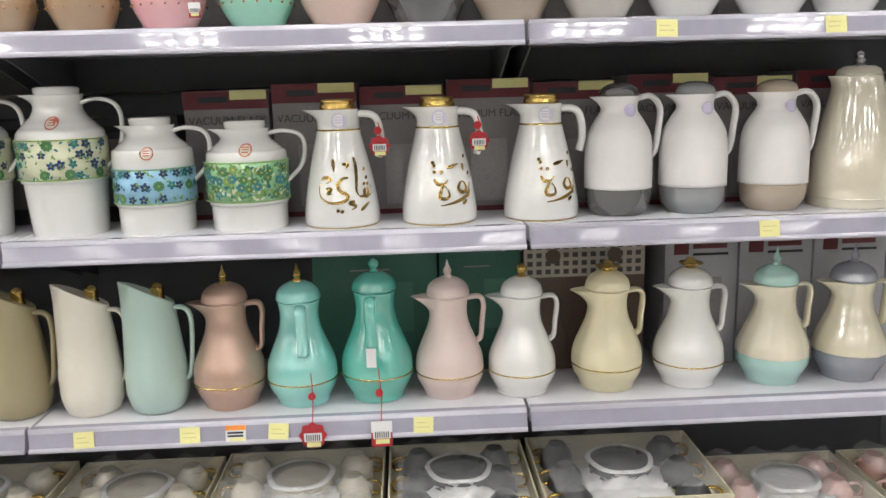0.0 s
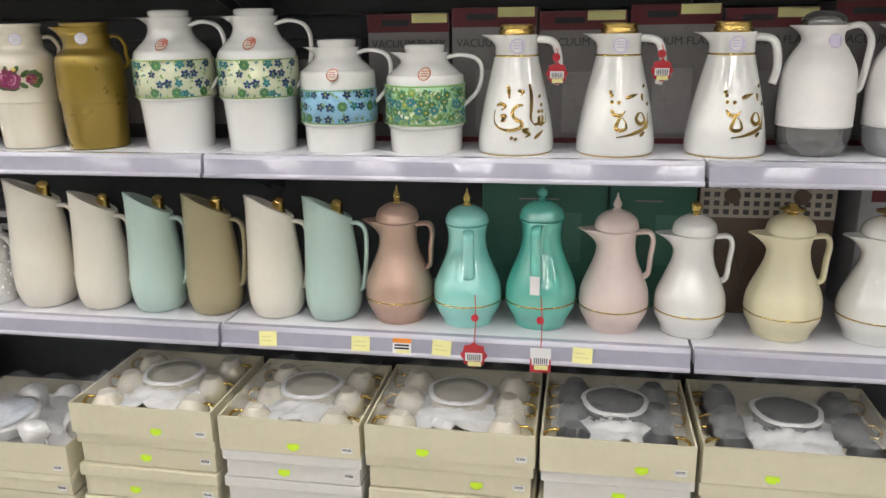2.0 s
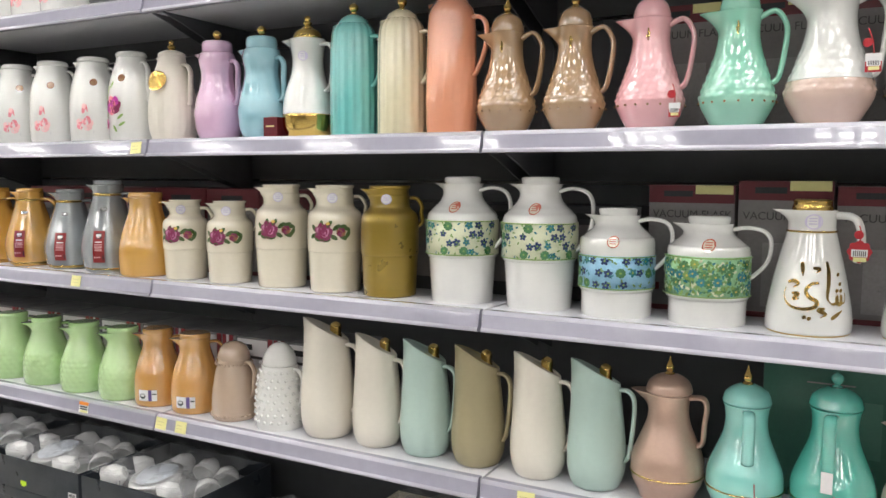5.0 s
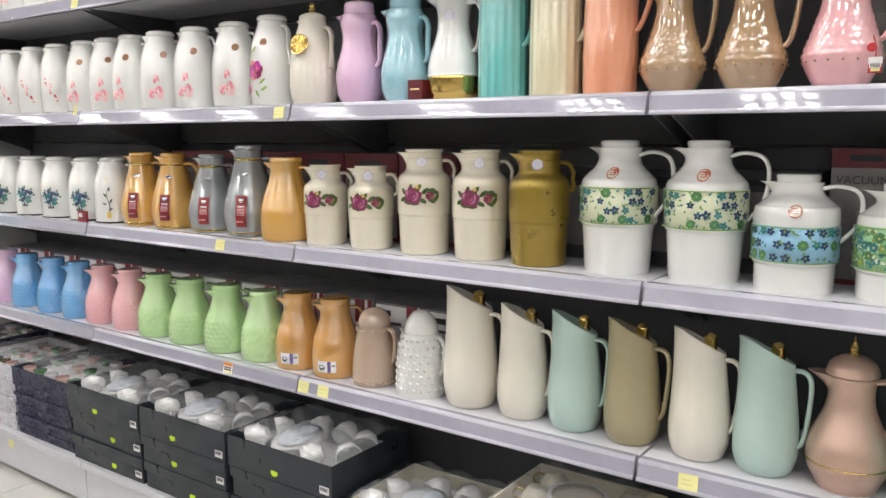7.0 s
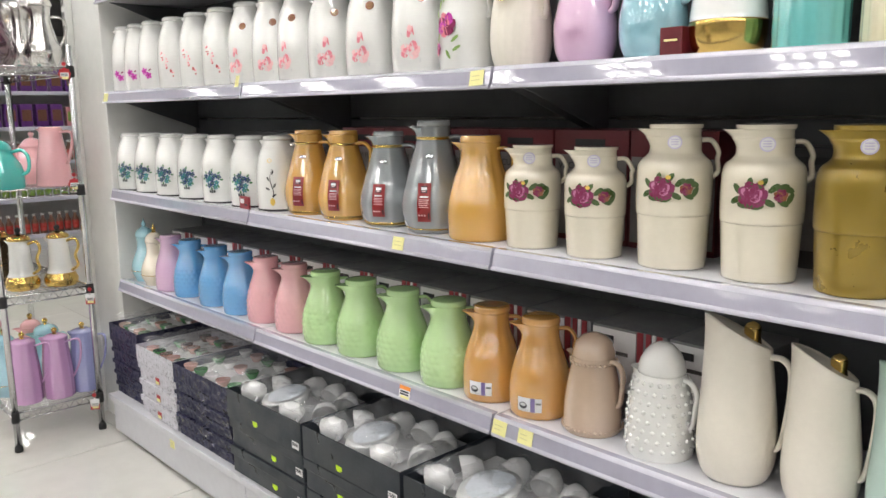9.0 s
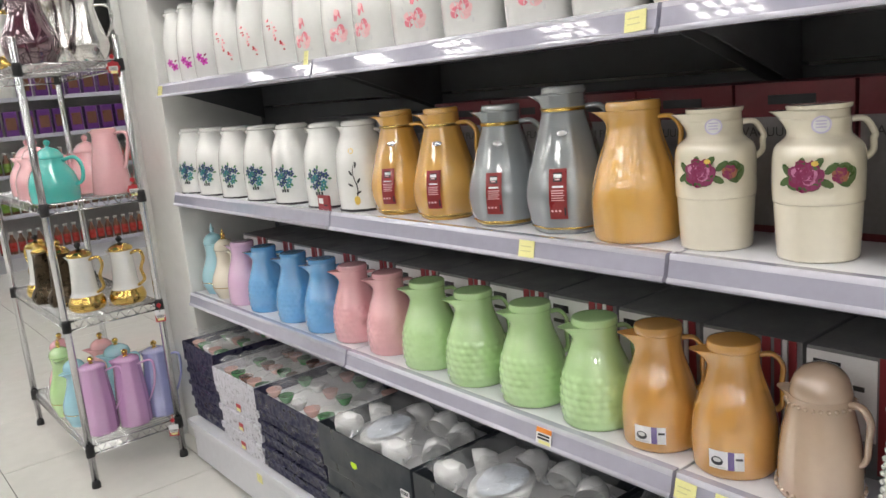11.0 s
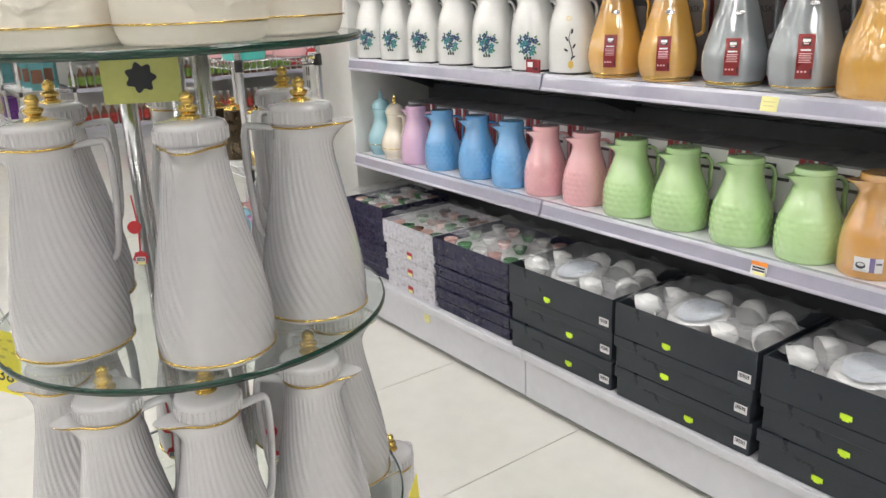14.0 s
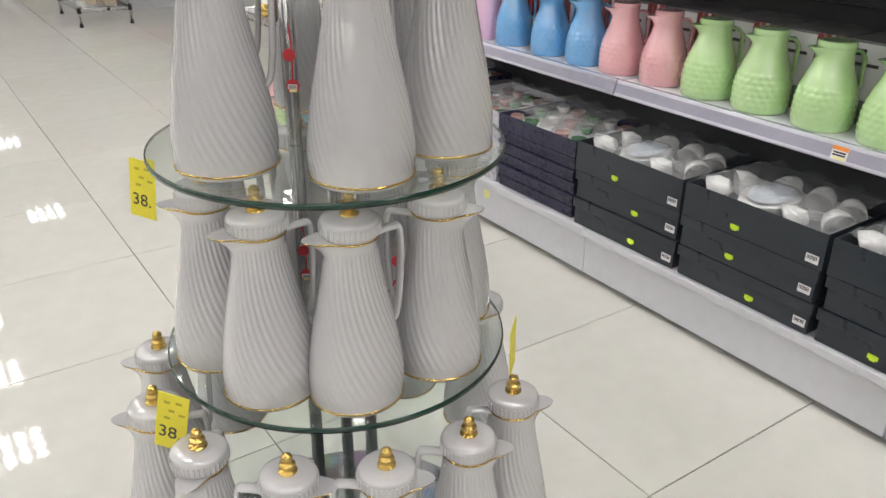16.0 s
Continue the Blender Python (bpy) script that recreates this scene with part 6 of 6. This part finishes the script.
PUR = plastic("orchid", (0.62, 0.34, 0.62))
PER = plastic("periwinkle", (0.36, 0.38, 0.68))
fluted("orchid purple fluted flask", PUR).matrix_basis = pose(-4.325, -0.340, RL[0] + 0.002, 0, 0, 60)
fluted("orchid purple fluted flask", PUR).matrix_basis = pose(-4.305, -0.220, RL[0] + 0.002, 0, 0, 50)
fluted("periwinkle blue fluted flask", PER).matrix_basis = pose(-4.315, -0.105, RL[0] + 0.002, 0, 0, 40)
pear("sky blue pitcher flask on the rack", c["sky"], 0.22, 0.06, "ball", GOLD).matrix_basis = pose(-4.465, -0.370, RL[0] + 0.002, 0, 0, 120)
pear("green pitcher flask on the rack", c["green"], 0.24, 0.06, "spire", GOLD).matrix_basis = pose(-4.625, -0.380, RL[0] + 0.002, 0, 0, 160)
pear("sky blue domed flask on the rack", c["sky"], 0.23, 0.075, "ball", GOLD).matrix_basis = pose(-4.485, -0.200, RL[0] + 0.002, 0, 0, 60)
pear("pink pitcher flask on the rack", c["pink"], 0.22, 0.065, "ball", GOLD).matrix_basis = pose(-4.665, -0.210, RL[0] + 0.002, 0, 0, 60)
pear("pink pitcher flask on the rack", c["pink"], 0.22, 0.065, "ball", GOLD).matrix_basis = pose(-4.825, -0.330, RL[0] + 0.002, 0, 0, 190)
GOLDP = [(0, 0.058), (0.01, 0.064), (0.03, 0.066), (0.055, 0.055), (0.08, 0.046), (0.17, 0.040), (0.20, 0.041)]


def gold_pot():
    o = jug("coffee_pot", "white coffee pot with an ornate gold base, rim and handle", GOLDP, WHITE, [(0, 0.043), (0.010, 0.043), (0.02, 0.030), (0.026, 0.012)], GOLD, "ball", BLACK, base=0.055, base_mat=GOLD, spout=(0.024, 0.04, 12),
            handle=([(0.036, 0, 0.185), (0.075, 0, 0.195), (0.088, 0, 0.165), (0.072, 0, 0.125), (0.080, 0, 0.085), (0.05, 0, 0.062)], 0.006, 0.006), handle_mat=GOLD, group="white and gold coffee pots")
    return o


for x, y, tz in ((-4.335, -0.310, 40), (-4.305, -0.170, 40), (-4.765, -0.360, 200)):
    place("gold_pot", gold_pot, x, y, RL[1] + 0.002, tz)
for x, y in ((-4.505, -0.340), (-4.625, -0.370)):
    o = jug("coffee_pot", "dark bronze coffee pot with a carved body", GOLDP, mat("dark_bronze", (0.07, 0.05, 0.03), 0.3, metal=0.8, var=0.3, scale=50, bump=0.6, bscale=120) if "dark_bronze" not in bpy.data.materials else bpy.data.materials["dark_bronze"],
            [(0, 0.043), (0.02, 0.030), (0.026, 0.012)], GOLD, "ball", GOLD, spout=(0.024, 0.04, 12), handle=(ear(0.04, 0.18, 0.04, 0.08, 0.05), 0.005, 0.007))
    o.matrix_basis = pose(x, y, RL[1] + 0.002, 0, 0, 150)
KETTLE = [(0, 0.078), (0.008, 0.083), (0.06, 0.084), (0.10, 0.072), (0.13, 0.052), (0.15, 0.046)]


def kettle(label, color):
    return jug("tea_flask", label, KETTLE, color, [(0, 0.048), (0.01, 0.047), (0.03, 0.032), (0.04, 0.014)], color, "ball", color, spout=(0.03, 0.04, 12), handle=([(0.04, 0, 0.14), (0.09, 0, 0.15), (0.115, 0, 0.12), (0.11, 0, 0.07), (0.075, 0, 0.05)], 0.007, 0.007), foot=(0.078, 0.006, BLACK), group="round tea flasks on the wire rack")


kettle("turquoise round tea flask on the wire rack", plastic("bright_turquoise", (0.05, 0.50, 0.44))).matrix_basis = pose(-4.305, -0.355, RL[2] + 0.002, 0, 0, 45)
kettle("pink round tea flask on the wire rack", c["pink"]).matrix_basis = pose(-4.525, -0.350, RL[2] + 0.002, 0, 0, 60)
kettle("pink round tea flask on the wire rack", c["pink"]).matrix_basis = pose(-4.485, -0.180, RL[2] + 0.002, 0, 0, 60)
kettle("pink round tea flask on the wire rack", c["pink"]).matrix_basis = pose(-4.735, -0.330, RL[2] + 0.002, 0, 0, 60)
jug("vacuum_flask", "tall pink pitcher flask on the wire rack", [(0, 0.066), (0.006, 0.070), (0.03, 0.068), (0.10, 0.060), (0.2, 0.044), (0.23, 0.046)], c["pink"], [(0, 0.042), (0.006, 0.042), (0.009, 0.02)], c["pink"], spout=(0.02, 0.03, 12),
    handle=(swan(0.044, 0.215, 0.05, 0.09, 0.062), 0.006, 0.010)).matrix_basis = pose(-4.300, -0.160, RL[2] + 0.002, 0, 0, 40)
PLUM = plastic("plum", (0.075, 0.012, 0.03))
jug("vacuum_flask", "dark plum pitcher flask on the rack top", scaled(PEAR, 0.25, 0.095), PLUM, DOME, PLUM, "spire", GOLD, spout=(0.03, 0.04, 14), handle=(swan(0.05, 0.24, 0.05, 0.13, 0.08), 0.008, 0.011)).matrix_basis = pose(-4.365, -0.330, RL[3] + 0.002, 0, 0, 200)
SILVER = mat("embossed_silver", (0.75, 0.74, 0.72), 0.14, metal=1.0, var=0.2, scale=40, bump=0.7, bscale=90)
for x, y in ((-4.325, -0.150), (-4.485, -0.190), (-4.655, -0.150)):
    jug("coffee_pot", "embossed silver coffee pot on the rack top", scaled(EWER, 0.24, 0.07), SILVER, DOME, SILVER, "spire", SILVER, spout=(0.03, 0.05, 12), handle=(ear(0.04, 0.2, 0.05, 0.08, 0.06), 0.005, 0.007)).matrix_basis = pose(x, y, RL[3] + 0.002, 0, 0, 70)
for x, y in ((-4.605, -0.360), (-4.785, -0.350)):
    place("gold_pot", None, x, y, RL[3] + 0.002, 160)
for (x, y, z, s) in ((-4.190, -0.100, RL[1] - 0.03, "card"), (-4.190, -0.120, RL[0] - 0.015, "card"), (-4.205, -0.115, RL[2] + 0.03, "flower"), (-4.190, -0.120, RL[3] - 0.005, "flower")):
    t_ = thing("hanging_tag", "small paper price tag tied to the wire rack", "price tag", "rack tags")
    hang_tag(t_, (0, 0, 0.04), (0.0, -0.004, 0.0), 0.036, s)
    t_.matrix_basis = pose(x, y, z, 0, 0, 60)


# ---- the shop beyond: far racks and gondolas ----
GOODS = [mat("goods_" + n, v, 0.35, var=0.15, scale=20) for n, v in (("purple", (0.12, 0.03, 0.20)), ("green", (0.18, 0.30, 0.05)), ("red", (0.45, 0.05, 0.04)), ("yellow", (0.60, 0.42, 0.06)), ("brown", (0.16, 0.07, 0.04)), ("beige", (0.48, 0.40, 0.30)), ("teal", (0.08, 0.24, 0.26)), ("white", (0.66, 0.65, 0.62)), ("pink", (0.60, 0.25, 0.28)))]


def goods_bottle(mi, H=0.2, R=0.033):
    o = thing("sauce_bottle", "small bottle with a coloured label on the far shelf", "bottle", "bottles on the far shelves")
    part("bottle", lathe(bmesh.new(), [(0, R), (H * 0.6, R), (H * 0.75, R * 0.5), (H * 0.9, R * 0.42)], 10), GOODS[4], o)
    part("label", lathe(bmesh.new(), [(H * 0.12, R + 0.001), (H * 0.52, R + 0.001)], 10, cap=False), GOODS[mi], o)
    part("cap", lathe(bmesh.new(), [(H * 0.9, R * 0.62), (H, R * 0.62)], 10), GOODS[7], o)
    return o


def goods_box(mi, w, h):
    o = thing("packet", "small coloured packet on a far shelf", "packet", "packets on the far shelves")
    part("carton", boxes((-w / 2, w / 2, -0.05, 0.05, 0, h), bevel=0.003), GOODS[mi], o)
    part("front_panel", boxes((-w * 0.38, w * 0.38, -0.052, -0.0505, h * 0.25, h * 0.75)), GOODS[(mi * 3 + 4) % 9], o)
    return o


def far_gondola(x, y, rz, length, levels, label, kinds, seed, palette=((0, 1, 2, 3, 4, 5, 6, 7, 8),), gap=0.10):
    """A run of shelves whose front faces local -y; goods stand on each level."""
    m = pose(x, y, 0, 0, 0, rz)
    o = thing("store_shelving", label, "shelving", "far shelving")
    o.matrix_basis = m @ pose(0, 0, FZ)
    part("back_panel", boxes((0, length, 0.40, 0.43, 0, levels[-1] + 0.35)), WALL_WHITE, o)
    part("plinth", boxes((0, length, 0.02, 0.40, 0, levels[0] - 0.02)), SHELF_GREY, o)
    for z in levels:
        s = part("shelf", boxes((0, length, 0.0, 0.40, z - 0.02, z)), SHELF_GREY, o)
        part("price_rail", boxes((0, length, -0.014, -0.001, z - 0.035, z + 0.002)), STRIP_EDGE, s)
    rnd = random.Random(seed)
    for li, z in enumerate(levels):
        u = 0.06
        kind = kinds[li % len(kinds)]
        choice = palette[li % len(palette)]
        mi = rnd.choice(choice)
        while u < length - 0.06:
            if rnd.random() < 0.3:
                mi = rnd.choice(choice)
            if kind == "bottle":
                place("fb%d" % mi, lambda: goods_bottle(mi), 0, 0, -5)
                q = copy_thing(PROTO["fb%d" % mi], m @ pose(u, 0.06, z + FZ + 0.001))
                u += 0.078
            else:
                w, h = ((0.11, 0.22), (0.15, 0.16), (0.09, 0.19))[mi % 3]
                place("fx%d" % mi, lambda: goods_box(mi, w, h), 0, 0, -5)
                copy_thing(PROTO["fx%d" % mi], m @ pose(u + 0.03, 0.08, z + FZ + 0.001, 0, 0, rnd.uniform(-4, 4)))
                u += w + gap
    return o


far_gondola(-9.3, 0.05, 90, 3.6, (0.16, 0.52, 0.88, 1.22, 1.56), "white far shelving stocked with sauce bottles and packets", ("bottle", "bottle", "bottle", "box", "box"), 2, ((1, 2), (2, 1, 3), (1, 2, 2), (0, 0, 8), (0, 8, 7, 0)), 0.03)
far_gondola(-16.4, -0.30, 0, 5.8, (0.14, 0.52, 0.90, 1.28, 1.62), "long far gondola with mixed housewares", ("box",), 5)
wire_rack(-9.40, -8.60, -0.46, -0.05, (0.17, 0.62, 1.05, 1.45), 1.5, "chrome wire rack with glassware standing far off")
for k in range(18):
    z = (0.17, 0.62, 1.05)[k % 3]
    place("fx%d" % (5 + k % 3), lambda: goods_box(5 + k % 3, 0.12, 0.18), 0, 0, -5)
    copy_thing(PROTO["fx%d" % (5 + k % 3)], pose(-9.30 + (k // 3) * 0.12, -0.30 + 0.12 * (k % 2), z + 0.002, 0, 0, 5 * k))
for k, o in list(PROTO.items()):
    if o.matrix_basis.translation.z < -1:
        for q in list(o.children_recursive):
            bpy.data.objects.remove(q)
        bpy.data.objects.remove(o)

# ---- floor tiles, last ----
bm = boxes((0.0016, TS - 0.0016, 0.0016, TS - 0.0016, -0.010, 0.0), bevel=0.0008)
me = bpy.data.meshes.new("tile")
bm.to_mesh(me)
bm.free()
me.materials.append(TILE)
rest = bmesh.new()
for i in range(-27, 13):
    for j in range(-26, 15):
        x, y = TX + i * TS, TY + j * TS
        if -9 < i < 4 and -6 < j < 2:
            t_ = new("tile", me)
            t_.parent = floor
            t_.matrix_basis = pose(x, y, FZ)
        else:
            box(rest, x + 0.0012, x + TS - 0.0012, y + 0.0012, y + TS - 0.0012, FZ - 0.010, FZ)
tagged(part("tiles", rest, TILE, floor, "further floor tiles"), kind="stuff")
